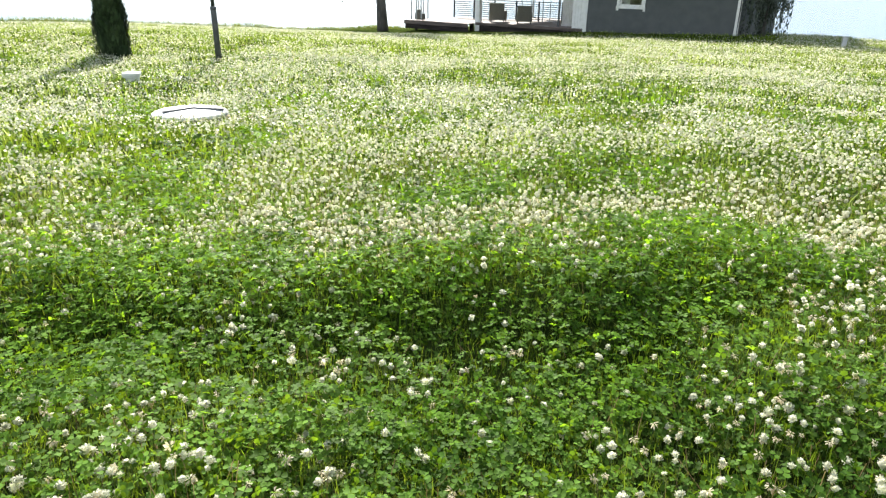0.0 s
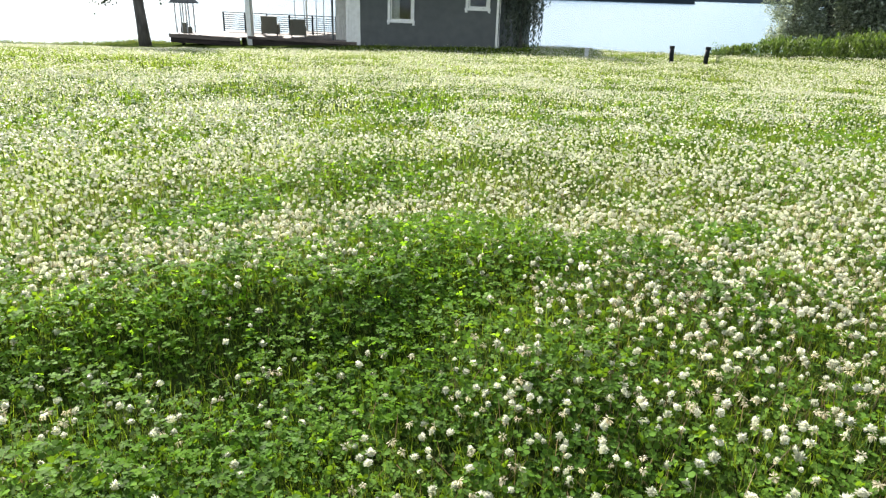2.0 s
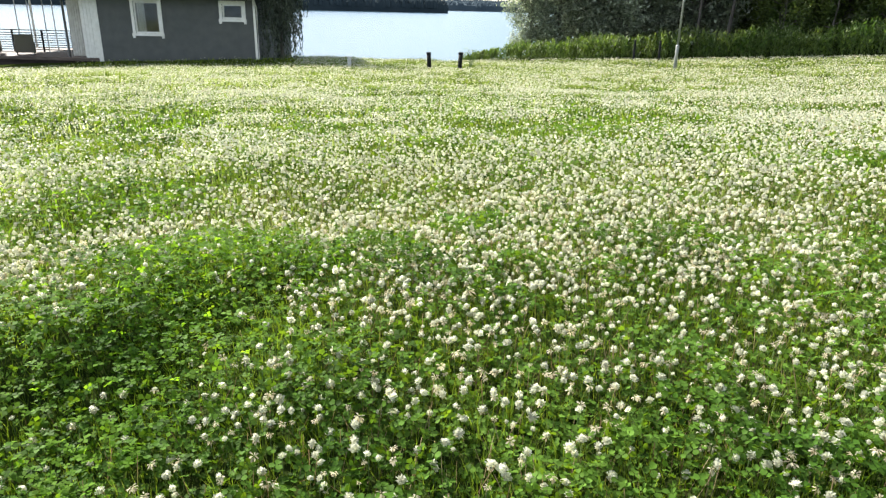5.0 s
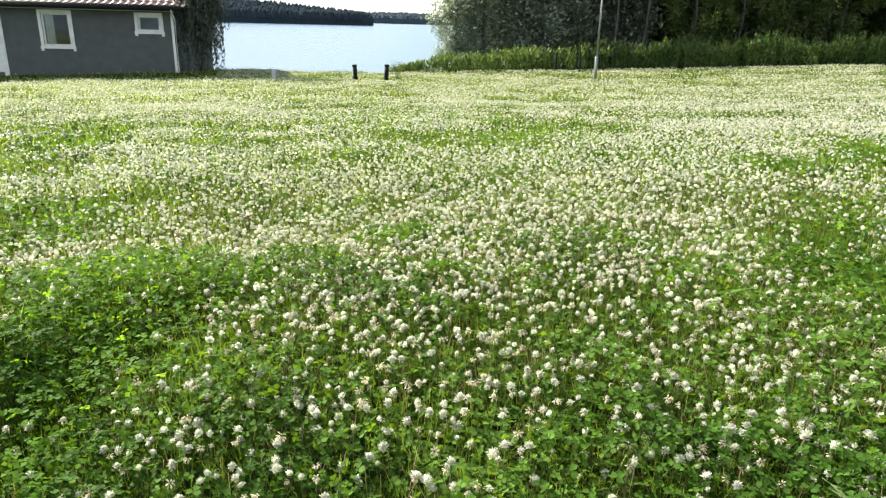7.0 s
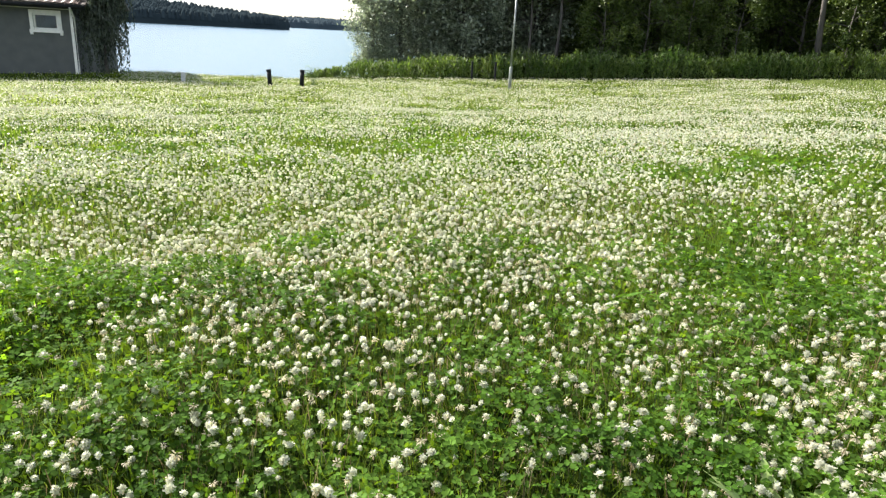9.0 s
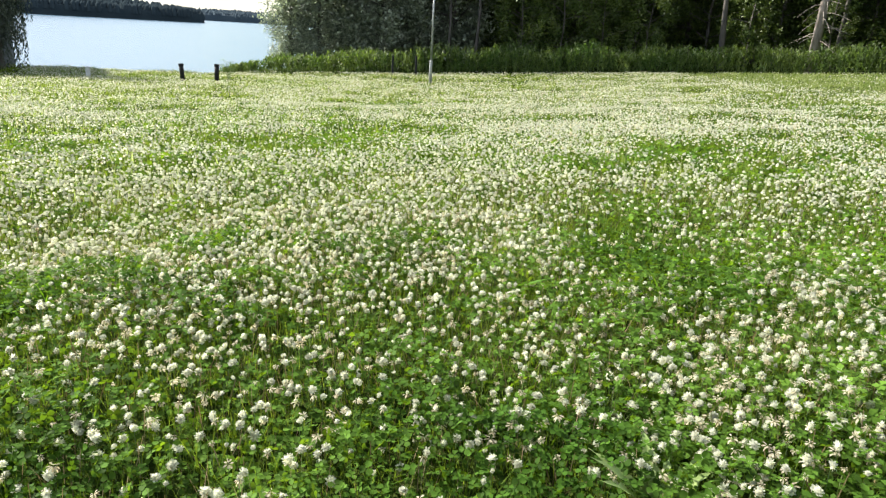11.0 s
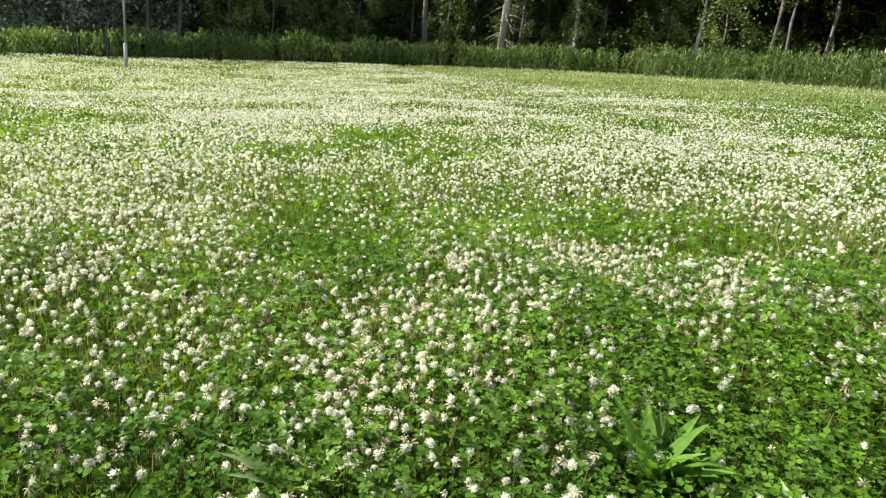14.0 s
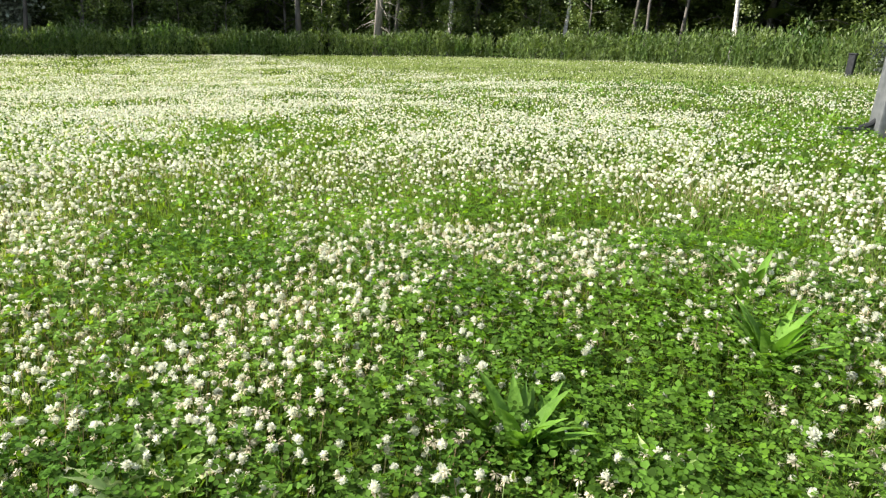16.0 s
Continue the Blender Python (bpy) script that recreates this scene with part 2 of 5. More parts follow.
def scatter(name, shape, faces, places, yaw, tilt, size, mat, parent=None):
    """Many small pieces as one mesh: the shape's corners, turned about z, leaned over by tilt, scaled and set at the places."""
    shape, faces = np.asarray(shape, float), np.asarray(faces, int)
    cnt, k = len(places), len(shape)
    size = np.asarray(size, float)
    if size.ndim == 1:
        size = size[:, None].repeat(3, 1)
    v = shape[None] * size[:, None, :]
    lean = np.random.uniform(0, 2 * np.pi, cnt)
    c, s = np.cos(yaw)[:, None], np.sin(yaw)[:, None]
    x, y, z = v[..., 0] * c - v[..., 1] * s, v[..., 0] * s + v[..., 1] * c, v[..., 2]
    # lean about a random level axis
    ax, ay = np.cos(lean)[:, None], np.sin(lean)[:, None]
    ct, st = np.cos(tilt)[:, None], np.sin(tilt)[:, None]
    along, side = x * ax + y * ay, -x * ay + y * ax
    side, z = side * ct - z * st, side * st + z * ct
    x, y = along * ax - side * ay, along * ay + side * ax
    v = np.stack([x, y, z], -1) + np.asarray(places)[:, None, :]
    f = (faces[None] + (np.arange(cnt) * k)[:, None, None]).reshape(-1)
    me = bpy.data.meshes.new(name)
    me.vertices.add(cnt * k)
    me.vertices.foreach_set("co", v.astype(np.float32).ravel())
    corners, nf = faces.shape[1], cnt * len(faces)
    me.loops.add(len(f))
    me.loops.foreach_set("vertex_index", f.astype(np.int32))
    me.polygons.add(nf)
    me.polygons.foreach_set("loop_start", np.arange(0, nf * corners, corners, dtype=np.int32))
    me.update(calc_edges=True)
    me.materials.append(mat)
    ob = new(name, me)
    ob.parent = parent
    return ob


# ---- ground ----
LAKE = -3.05
KNOLLS = [(-28, 5, 0.544), (-31, 25, -0.433), (-16, 29, -0.157), (-4, 28, -0.277), (9, 30, -0.268), (22, 24, -0.099),
          (24, 8, 0.24), (-11, 5, -0.087), (10, 3, 0.213), (-6, 14, -0.136), (8, 15, -0.387), (0, -8, -0.216)]

# low swells of the turf close to the path
SWELLS = [(-4.05, 0.81, -0.03), (-3.46, 2.1, -0.11), (-2.8, 0.48, -0.1), (-2.49, 3.13, -0.09), (-2.33, 1.46, -0.01), (-1.43, 0.99, -0.16), (-1.23, 3.79, -0.09), (-0.75, 1.51, 0.06), (-0.59, 0.68, -0.13), (-0.52, 2.63, 0.02), (0.18, 4.0, 0.04), (0.2, 0.9, -0.06), (0.57, 2.66, -0.01), (0.95, 0.55, -0.04), (0.95, 1.51, -0.06), (1.57, 3.74, -0.05), (1.63, 0.99, 0.09), (2.03, 0.22, -0.02), (2.43, 1.59, 0.04), (2.81, 3.04, -0.1), (2.95, 0.63, 0.1)]


def crest(b):
    """How far the lawn reaches at a bearing (degrees from +y to +x) before it falls to the water."""
    return np.interp(b, [-180, -130, -90, -78, -66, -52, -40, -26, -14, -8, -3, 3, 12, 40, 180], [38, 32, 29, 30, 35, 44, 45, 38, 31.5, 30, 33, 46, 75, 160, 38])


def cushion(x, y):
    """A thick cushion of clover beside the path: how far it lifts the turf, and where its steep side lies (0 to 1)."""
    u, s = -0.75 * x + 0.66 * y - 2.35, 0.66 * x + 0.75 * y
    ends = np.clip((s + 2.7) / 0.6, 0, 1) * np.clip((1.35 - s) / 0.6, 0, 1)
    u = u + 0.07 * np.sin(4.1 * s + 0.6) + 0.04 * np.sin(9.3 * s)
    return 0.075 * np.tanh(u / 0.15) * np.exp(-(u / 0.75) ** 2) * ends, np.exp(-((u + 0.32) / 0.44) ** 4) * ends


def height(x, y):
    """The lie of the land: a lawn that falls gently to the lake, with broad knolls and hollows."""
    x, y = np.asarray(x, float), np.asarray(y, float)
    r = np.hypot(x, y)
    k = np.minimum(1.0, 42.0 / np.maximum(r, 1e-6))
    px, py = x * k, y * k
    z = -0.015 + 0.833 * px / 20 - 0.33 * py / 20
    for a, b, h in KNOLLS:
        z = z + h * np.exp(-((px - a) ** 2 + (py - b) ** 2) / 162.0)
    z = z - 0.11 * np.clip((r - 7) / 12, 0, 1)
    z = z + 0.022 * np.sin(x * 1.1 + 0.6 * y) * np.sin(y * 0.9 - 0.4 * x + 1.0) + 0.012 * np.sin(2.3 * x + 1.2) * np.sin(2.7 * y)
    for a, b, h in SWELLS:
        z = z + h * np.exp(-((x - a) ** 2 + (y - b) ** 2) / 0.4225)
    z = z + cushion(x, y)[0]
    # the bank of turf against the house front
    hx, hy = (x + 19.9) * 0.9898 + (y - 28.0) * 0.1426, -(x + 19.9) * 0.1426 + (y - 28.0) * 0.9898
    z = z + 0.17 * np.exp(-(hy / 1.7) ** 2) * np.clip((hx + 1.5) / 2, 0, 1) * np.clip((11.5 - hx) / 3.5, 0, 1)
    z = z + 0.15 * np.exp(-((hy - 0.3) / 2.0) ** 2) * np.clip((hx + 12.5) / 2, 0, 1) * np.clip((0.5 - hx) / 2, 0, 1)
    b = np.degrees(np.arctan2(x, y))
    t = np.clip((r - crest(b)) / 9.0, 0, 1)
    t = t * t * (3 - 2 * t)
    return z * (1 - t) + (LAKE - 0.9) * t


def ground_mesh():
    radii = np.concatenate([np.linspace(0.0, 12, 41), np.linspace(12.6, 60, 76)[1:], np.geomspace(62, 3500, 22)])
    turn = 288
    a = np.arange(turn) * 2 * np.pi / turn
    x, y = radii[1:, None] * np.sin(a), radii[1:, None] * np.cos(a)
    v = np.concatenate([[[0, 0, float(height(0, 0))]], np.stack([x, y, height(x, y)], -1).reshape(-1, 3)])
    faces = [(0, 1 + (j + 1) % turn, 1 + j) for j in range(turn)]
    for i in range(len(radii) - 2):
        o, q = 1 + i * turn, 1 + (i + 1) * turn
        faces += [(o + j, o + (j + 1) % turn, q + (j + 1) % turn, q + j) for j in range(turn)]
    me = bpy.data.meshes.new("ground")
    me.from_pydata(v.tolist(), [], faces)
    me.polygons.foreach_set("use_smooth", [True] * len(me.polygons))
    me.materials.append(M_SOIL)
    return new("ground", me)


ground = tagged(ground_mesh(), "green lawn of clover and grass sloping down to a lake", "lawn", kind="structure")

bm = bmesh.new()
bmesh.ops.create_circle(bm, cap_ends=True, segments=64, radius=3400)
lake = part("water", bm, M_WATER)
lake.location = (0, 0, LAKE)
tagged(lake, "pale blue lake reflecting a bright sky", "lake", kind="structure")


# ---- far shore ----
CONE = [(0, 0, 1.0)] + [(r * math.cos(k * 1.257 + q), r * math.sin(k * 1.257 + q), z) for r, z, q in ((0.13, 0.84, 0.3), (0.21, 0.42, 0.0)) for k in range(5)]
CONE_F = [(0, 1 + k, 1 + (k + 1) % 5) for k in range(5)] + [t for k in range(5) for t in ((1 + k, 6 + k, 6 + (k + 1) % 5), (1 + k, 6 + (k + 1) % 5, 1 + (k + 1) % 5))]


def wooded_shore(name, stretches, depth, mat, label, width):
    """A low headland of packed conifers: stretches of (bearing, distance, ground rise, tree height), joined in order."""
    place, tall = [], []
    for (b0, d0, g0, h0), (b1, d1, g1, h1) in zip(stretches, stretches[1:]):
        run = math.hypot(d1 * math.sin(radians(b1)) - d0 * math.sin(radians(b0)), d1 * math.cos(radians(b1)) - d0 * math.cos(radians(b0)))
        count = int(run / width * 28)
        t, back = np.random.rand(count), np.random.rand(count) ** 1.2
        b, d = np.radians(b0 + (b1 - b0) * t), d0 + (d1 - d0) * t + back * depth
        place.append(np.stack([d * np.sin(b), d * np.cos(b), LAKE - 1 + (g0 + (g1 - g0) * t) * back], -1))
        tall.append((h0 + (h1 - h0) * t) * np.random.uniform(0.88, 1.02, count))
    place, tall = np.concatenate(place), np.concatenate(tall)
    # the wooded slope under the trees
    v, f = [], []
    for b, d, g, h in stretches:
        s, c = math.sin(radians(b)), math.cos(radians(b))
        for r, z in ((0, -2.0), (0, h * 0.62), (depth * 0.35, g * 0.35 + h * 0.70), (depth, g + h * 0.72), (depth, -2.0)):
            v.append(((d + r) * s, (d + r) * c, LAKE + z))
    for i in range(len(stretches) - 1):
        f += [(5 * i + k, 5 * i + k + 1, 5 * i + k + 6, 5 * i + k + 5) for k in range(4)]
    f += [(0, 1, 2, 3, 4), tuple(range(len(v) - 1, len(v) - 6, -1))]
    me = bpy.data.meshes.new("slope")
    me.from_pydata(v, [], f)
    me.materials.append(mat)
    slope = new("slope", me)
    size = np.stack([tall * 0.9, tall * 0.9, tall + 1.0], -1)
    ob = scatter(name, CONE, CONE_F, place, np.random.uniform(0, 6.3, len(place)), np.zeros(len(place)), size, mat)
    slope.parent = ob
    return tagged(ob, label, "far woods", kind="stuff")


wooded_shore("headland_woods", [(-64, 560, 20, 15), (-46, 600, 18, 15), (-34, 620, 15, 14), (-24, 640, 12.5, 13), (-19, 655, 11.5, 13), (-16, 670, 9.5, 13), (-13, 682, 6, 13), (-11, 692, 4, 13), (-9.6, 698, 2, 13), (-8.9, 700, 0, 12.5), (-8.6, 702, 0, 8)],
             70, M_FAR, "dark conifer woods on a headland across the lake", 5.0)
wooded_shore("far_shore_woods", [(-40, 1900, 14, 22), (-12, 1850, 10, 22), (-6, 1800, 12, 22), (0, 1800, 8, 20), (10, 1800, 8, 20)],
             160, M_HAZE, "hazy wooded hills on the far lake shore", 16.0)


# ---- trees ----
def leaf_cloud(name, centres, spread, per, leaf, mat, parent, droop=0.0, flat=1.0):
    """Many small folded leaves gathered in clumps round the centres."""
    centres = np.asarray(centres, float)
    c = np.repeat(centres, per, 0)
    off = np.random.normal(0, 1, c.shape)
    off *= (spread * np.random.uniform(0.55, 1.25, (len(centres), 1))).repeat(per, 0)
    off[:, 2] = off[:, 2] * flat - droop * np.abs(np.random.normal(0, 1, len(c)))
    shape = [(0, 0, 0), (0.34, 0.42, 0.10), (0, 1.0, -0.08), (-0.34, 0.42, 0.10)]
    cnt = len(c)
    return tagged(scatter(name, shape, [(0, 1, 2), (0, 2, 3)], c + off, np.random.uniform(0, 6.3, cnt), np.random.uniform(-1.2, 1.6, cnt),
                          leaf * np.random.uniform(0.6, 1.3, cnt), mat, parent), kind="stuff")


def broad_tree(name, m, tall, trunk_r, bare, spread, leaf, mats, label, lean=0.0, limbs=14, per=60, category="tree", clump=0.55, droop=0.3, seed=1):
    """A tapered trunk, limbs that rise and spread from the bare height up, and a ragged crown of small leaves."""
    rnd = random.Random(seed)
    np.random.seed(seed)
    root = thing(name, m, label, category)
    pts = [(lean * tall * (k / 8) + 0.06 * tall * 0.12 * math.sin(k * 1.7 + seed), 0.05 * math.sin(k * 1.1 + seed), tall * k / 8 - 0.15) for k in range(9)]
    part("trunk", tube(bmesh.new(), pts, [trunk_r * (1.25 if k == 0 else 1.0 - 0.1 * k) for k in range(9)], 10), mats[0], root, smooth=True)
    bm, ends = bmesh.new(), []
    for i in range(limbs):
        f = bare + (0.97 - bare) * (i + rnd.random()) / limbs
        k = min(7, int(f * 8))
        t = f * 8 - k
        p = Vector(pts[k]).lerp(Vector(pts[k + 1]), t)
        a = i * 2.4 + rnd.random()
        reach = spread * (1.0 - 0.55 * abs(f - 0.45)) * rnd.uniform(0.6, 1.1)
        mid = p + Vector((math.cos(a) * reach * 0.5, math.sin(a) * reach * 0.5, reach * rnd.uniform(0.1, 0.4)))
        end = p + Vector((math.cos(a) * reach, math.sin(a) * reach, reach * rnd.uniform(-0.15, 0.55)))
        r = trunk_r * 0.32 * (1.05 - f)
        tube(bm, [p, mid, end], [r + 0.012, r * 0.6 + 0.008, 0.006], 5)
        for q in range(5):
            w = 0.3 + 0.7 * (q + rnd.random()) / 5
            c = p.lerp(mid, w * 2) if w < 0.5 else mid.lerp(end, w * 2 - 1)
            ends.append(c + Vector((rnd.gauss(0, 0.3), rnd.gauss(0, 0.3), rnd.gauss(0, 0.25))) * reach * 0.45)
    tagged(part("branchwork", bm, mats[0], root, smooth=True), kind="stuff")
    # the low boughs leaf by leaf, the top with fewer and larger leaves
    low, top = [e for e in ends if e.z < 4.6], [e for e in ends if e.z >= 4.6]
    if low:
        leaf_cloud("crown", low, clump, per, leaf, mats[1], root, droop)
    if top:
        leaf_cloud("crown_top", top, clump, per // 3, leaf * 1.7, mats[1], root, droop)
    return root


def spruce(name, m, tall, trunk_r, bare, spread, mats, label, seed=1, whorls=20, per=26, category="tree"):
    """A conifer: a straight trunk and drooping whorls of needled boughs, dead sticks below."""
    rnd = random.Random(seed)
    np.random.seed(seed)
    root = thing(name, m, label, category)
    part("trunk", tube(bmesh.new(), [(0, 0, -0.15), (0.04, 0, tall * 0.3), (0, 0.05, tall * 0.7), (0, 0, tall)], [trunk_r * 1.2, trunk_r * 0.85, trunk_r * 0.45, 0.02], 10), mats[0], root, smooth=True)
    bm, place, size = bmesh.new(), [], []
    for i in range(whorls):
        f = bare + (1 - bare) * i / whorls
        reach = spread * (1 - f) ** 0.8 * (1.0 if i > 1 else 0.8) + 0.15
        for j in range(5):
            a = j * 1.257 + i * 0.7 + rnd.uniform(-0.3, 0.3)
            d = Vector((math.cos(a), math.sin(a), 0))
            z = tall * f + rnd.uniform(-0.1, 0.1)
            long = reach * rnd.uniform(0.7, 1.1)
            p = [d * 0.03 + Vector((0, 0, z)), d * long * 0.55 + Vector((0, 0, z - long * 0.22)), d * long + Vector((0, 0, z - long * 0.30))]
            tube(bm, p, [0.025, 0.015, 0.005], 4)
            for q in range(per):
                w = rnd.uniform(0.12, 1)
                c = p[0].lerp(p[1], w / 0.55) if w < 0.55 else p[1].lerp(p[2], (w - 0.55) / 0.45)
                side = Vector((-d.y, d.x, 0)) * rnd.gauss(0, 0.16 * long * (1.1 - w))
                place.append(c + side + Vector((0, 0, -abs(rnd.gauss(0, 0.12)))))
                size.append(rnd.uniform(0.10, 0.24))
    for i in range(14 if bare < 0.3 else 46):
        a, z = i * 2.4, tall * bare * rnd.uniform(0.12, 1.0)
        d = Vector((math.cos(a), math.sin(a), rnd.uniform(-0.15, 0.15)))
        long, sag = rnd.uniform(0.8, 1.5), rnd.uniform(0.25, 0.7)
        tube(bm, [Vector((0, 0, z)) + d * (long * w) - Vector((0, 0, sag * w * w)) for w in (0, 0.35, 0.7, 1)], [0.018, 0.014, 0.009, 0.004], 4)
    tagged(part("branchwork", bm, mats[0], root), kind="stuff")
    shape = [(-0.25, 0, 0), (0.25, 0, 0), (0.12, 1.0, -0.25), (-0.12, 1.0, -0.25)]
    cnt = len(place)
    scatter("crown", shape, [(0, 1, 2, 3)], np.array([tuple(v) for v in place]), np.random.uniform(0, 6.3, cnt), np.random.uniform(-1.3, 0.7, cnt), np.array(size), mats[1], root)
    return root


def on_ground(x, y, turn=0.0, sink=0.0, lean=(0, 0)):
    return pose(x, y, float(height(x, y)) - sink, lean[0], lean[1], turn)


# tall grey-leaved willows and aspens where the wood meets the lake
WILLOW = (M_BARK, M_LEAF_GREY)
first = broad_tree("willow_tree", on_ground(1.9, 37.8), 8.5, 0.16, 0.05, 2.7, 0.18, WILLOW, "bushy grey-leaved willow at the lake shore beside the wood", limbs=36, per=105, clump=0.36, seed=11)
tagged(first, group="willows at the shore")
for x, y, turn, s in ((3.6, 36.2, 70, 0.85), (4.9, 39.0, 160, 1.15), (7.6, 38.0, 250, 1.0), (-1.15, 36.4, 40, 0.52), (0.3, 36.6, 110, 0.78), (2.6, 39.8, 300, 1.1)):
    copy_thing(first, on_ground(x, y, turn) @ Matrix.Scale(s, 4))

# the dark wood behind the herb strip
oak = broad_tree("forest_tree", on_ground(11.0, 36.6), 8.0, 0.13, 0.08, 2.6, 0.15, (M_BARK, M_LEAF_DARK), "dark green leafy forest tree at the wood's edge", limbs=22, per=80, clump=0.27, seed=21)
tagged(oak, group="trees of the wood")
for x, y, turn, s in ((14.4, 35.4, 60, 0.85), (17.4, 36.0, 120, 1.0), (20.8, 34.4, 200, 0.9), (24.6, 33.8, 310, 1.05), (29.5, 33.0, 20, 0.9), (34.5, 28.8, 95, 1.0),
                      (38.0, 22.6, 140, 0.85), (37.4, 16.5, 220, 1.0), (36.6, 10.5, 280, 0.9), (35.0, 4.5, 330, 1.05), (33.0, -2.0, 75, 0.95)):
    copy_thing(oak, on_ground(x, y, turn) @ Matrix.Scale(s, 4))
fir = spruce("spruce_tree", on_ground(9.2, 41.5), 11, 0.17, 0.10, 2.9, (M_BARK, M_NEEDLE), "dark spruce with drooping boughs in the wood", seed=31)
tagged(fir, group="spruces of the wood")
for x, y, turn, s in ((13.0, 41.0, 50, 1.0), (16.0, 41.5, 110, 1.1), (19.2, 40.4, 170, 0.95), (22.8, 40.0, 230, 1.1), (26.2, 38.0, 290, 1.0), (29.6, 35.2, 330, 1.1), (33.0, 31.5, 15, 1.0),
                      (36.5, 27.8, 85, 1.1), (38.0, 21.5, 145, 1.0), (37.8, 15.0, 205, 1.1), (37.0, 8.0, 265, 1.0), (36.0, 1.0, 325, 1.1), (34.0, -6.0, 30, 1.0)):
    copy_thing(fir, on_ground(x, y, turn) @ Matrix.Scale(s, 4))
# slender trunks at the wood's edge
pine = spruce("bare_spruce", on_ground(22.0, 27.5), 15, 0.20, 0.42, 2.4, (M_PINE_BARK, M_NEEDLE), "grey-brown conifer trunk with dead lower branches at the wood's edge", seed=41, whorls=14)
birch = broad_tree("birch_tree", on_ground(26.0, 26.6), 14, 0.15, 0.40, 2.2, 0.16, (M_BIRCH, M_LEAF_DARK), "slender birch with a pale trunk at the wood's edge", lean=0.02, limbs=16, per=60, seed=51)
tagged(birch, group="birches at the wood's edge")
for x, y, turn, s in ((30.0, 22.0, 80, 0.75), (31.4, 13.9, 300, 0.85)):
    copy_thing(birch, on_ground(x, y, turn) @ Matrix.Scale(s, 4))
grey = broad_tree("slim_tree", on_ground(8.4, 35.6), 12, 0.10, 0.36, 1.9, 0.16, (M_BARK, M_LEAF_DARK), "slim grey-brown trunk standing in the shade of the wood", limbs=14, per=50, seed=55)
tagged(grey, group="slim trunks in the wood")
for x, y, turn, s in ((7.0, 36.0, 50, 0.9), (19.3, 30.6, 120, 1.5), (31.9, 19.2, 200, 1.2), (33.0, 17.2, 310, 1.1), (24.3, 28.9, 20, 1.3), (31.1, 18.0, 80, 0.9)):
    copy_thing(grey, on_ground(x, y, turn) @ Matrix.Scale(s, 4))
# small trees added in the lightened leaf colour where boughs catch the sun
lit_tree = broad_tree("young_tree", on_ground(12.2, 33.2), 5.5, 0.06, 0.10, 1.7, 0.12, (M_BARK, M_LEAF_LIT), "small light-leaved tree standing in for sunlit boughs at the wood's edge", limbs=13, per=70, clump=0.20, seed=71)
tagged(lit_tree, group="young trees at the wood's edge")
for x, y, turn, s in ((10.2, 33.6, 60, 0.9), (23.4, 28.4, 130, 0.95), (16.5, 32.6, 210, 0.85), (29.4, 23.4, 270, 0.9), (27.0, 18.5, 330, 0.85), (28.6, 4.5, 20, 0.8), (14.2, 32.9, 95, 0.8), (20.6, 30.4, 150, 0.9), (25.2, 25.6, 250, 0.75)):
    copy_thing(lit_tree, on_ground(x, y, turn) @ Matrix.Scale(s, 4))
# the wood goes on behind: crowded boughs at its back, and an unseen canopy added overhead to shade it
np.random.seed(77)
EDGE = np.array([(2, 40.5), (20, 37.5), (31, 32.5), (34.5, 22), (33.5, 10), (31, -12)], float)


def in_the_wood(cnt, d0, d1):
    """Places along the wood, d0 to d1 metres behind the line of its first trees."""
    s_ = np.random.rand(cnt)
    k = [0, 0.27, 0.45, 0.64, 0.78, 1]
    x, y = np.interp(s_, k, EDGE[:, 0]), np.interp(s_, k, EDGE[:, 1])
    nx, ny = np.interp(s_, k, [0, 0.1, 0.6, 0.95, 1, 1]), np.interp(s_, k, [1, 0.99, 0.75, 0.25, 0.0, 0.0])
    d = np.random.uniform(d0, d1, cnt)
    return x + nx * d + np.random.normal(0, 0.8, cnt), y + ny * d + np.random.normal(0, 0.8, cnt)


cnt = 19000
px, py = in_the_wood(cnt, 4.5, 10)
low = np.stack([px, py, height(px, py) + 7.0 * np.random.rand(cnt) ** 1.4], -1)
# unseen canopy from 4.5 m up, added only to keep the sun out
px, py = in_the_wood(14000, 0.0, 9)
high = np.stack([px, py, height(px, py) + np.random.uniform(4.5, 13.0, 14000)], -1)
deep = np.concatenate([low, high])
cnt = len(deep)
bough = [(-0.4, 0, 0), (0.4, 0, 0.05), (0.25, 1.0, -0.3), (-0.3, 0.9, -0.2)]
tagged(scatter("deep_wood", bough, [(0, 1, 2, 3)], deep, np.random.uniform(0, 6.3, cnt), np.random.uniform(-1.2, 1.0, cnt), np.random.uniform(0.7, 1.4, cnt), M_LEAF_DARK),
       "dark crowded boughs deep in the wood, under an added shading canopy", "wood", kind="stuff")
# low bushes and saplings in the wood's shade
px, py = in_the_wood(300, -2.0, 4.0)
shade = np.stack([px, py, height(px, py) + np.random.uniform(0.1, 2.2, len(px))], -1)
tagged(leaf_cloud("undergrowth", shade, 0.34, 90, 0.13, M_LEAF_DARK, None), "clumps of dark undergrowth inside the wood", "undergrowth", kind="stuff")

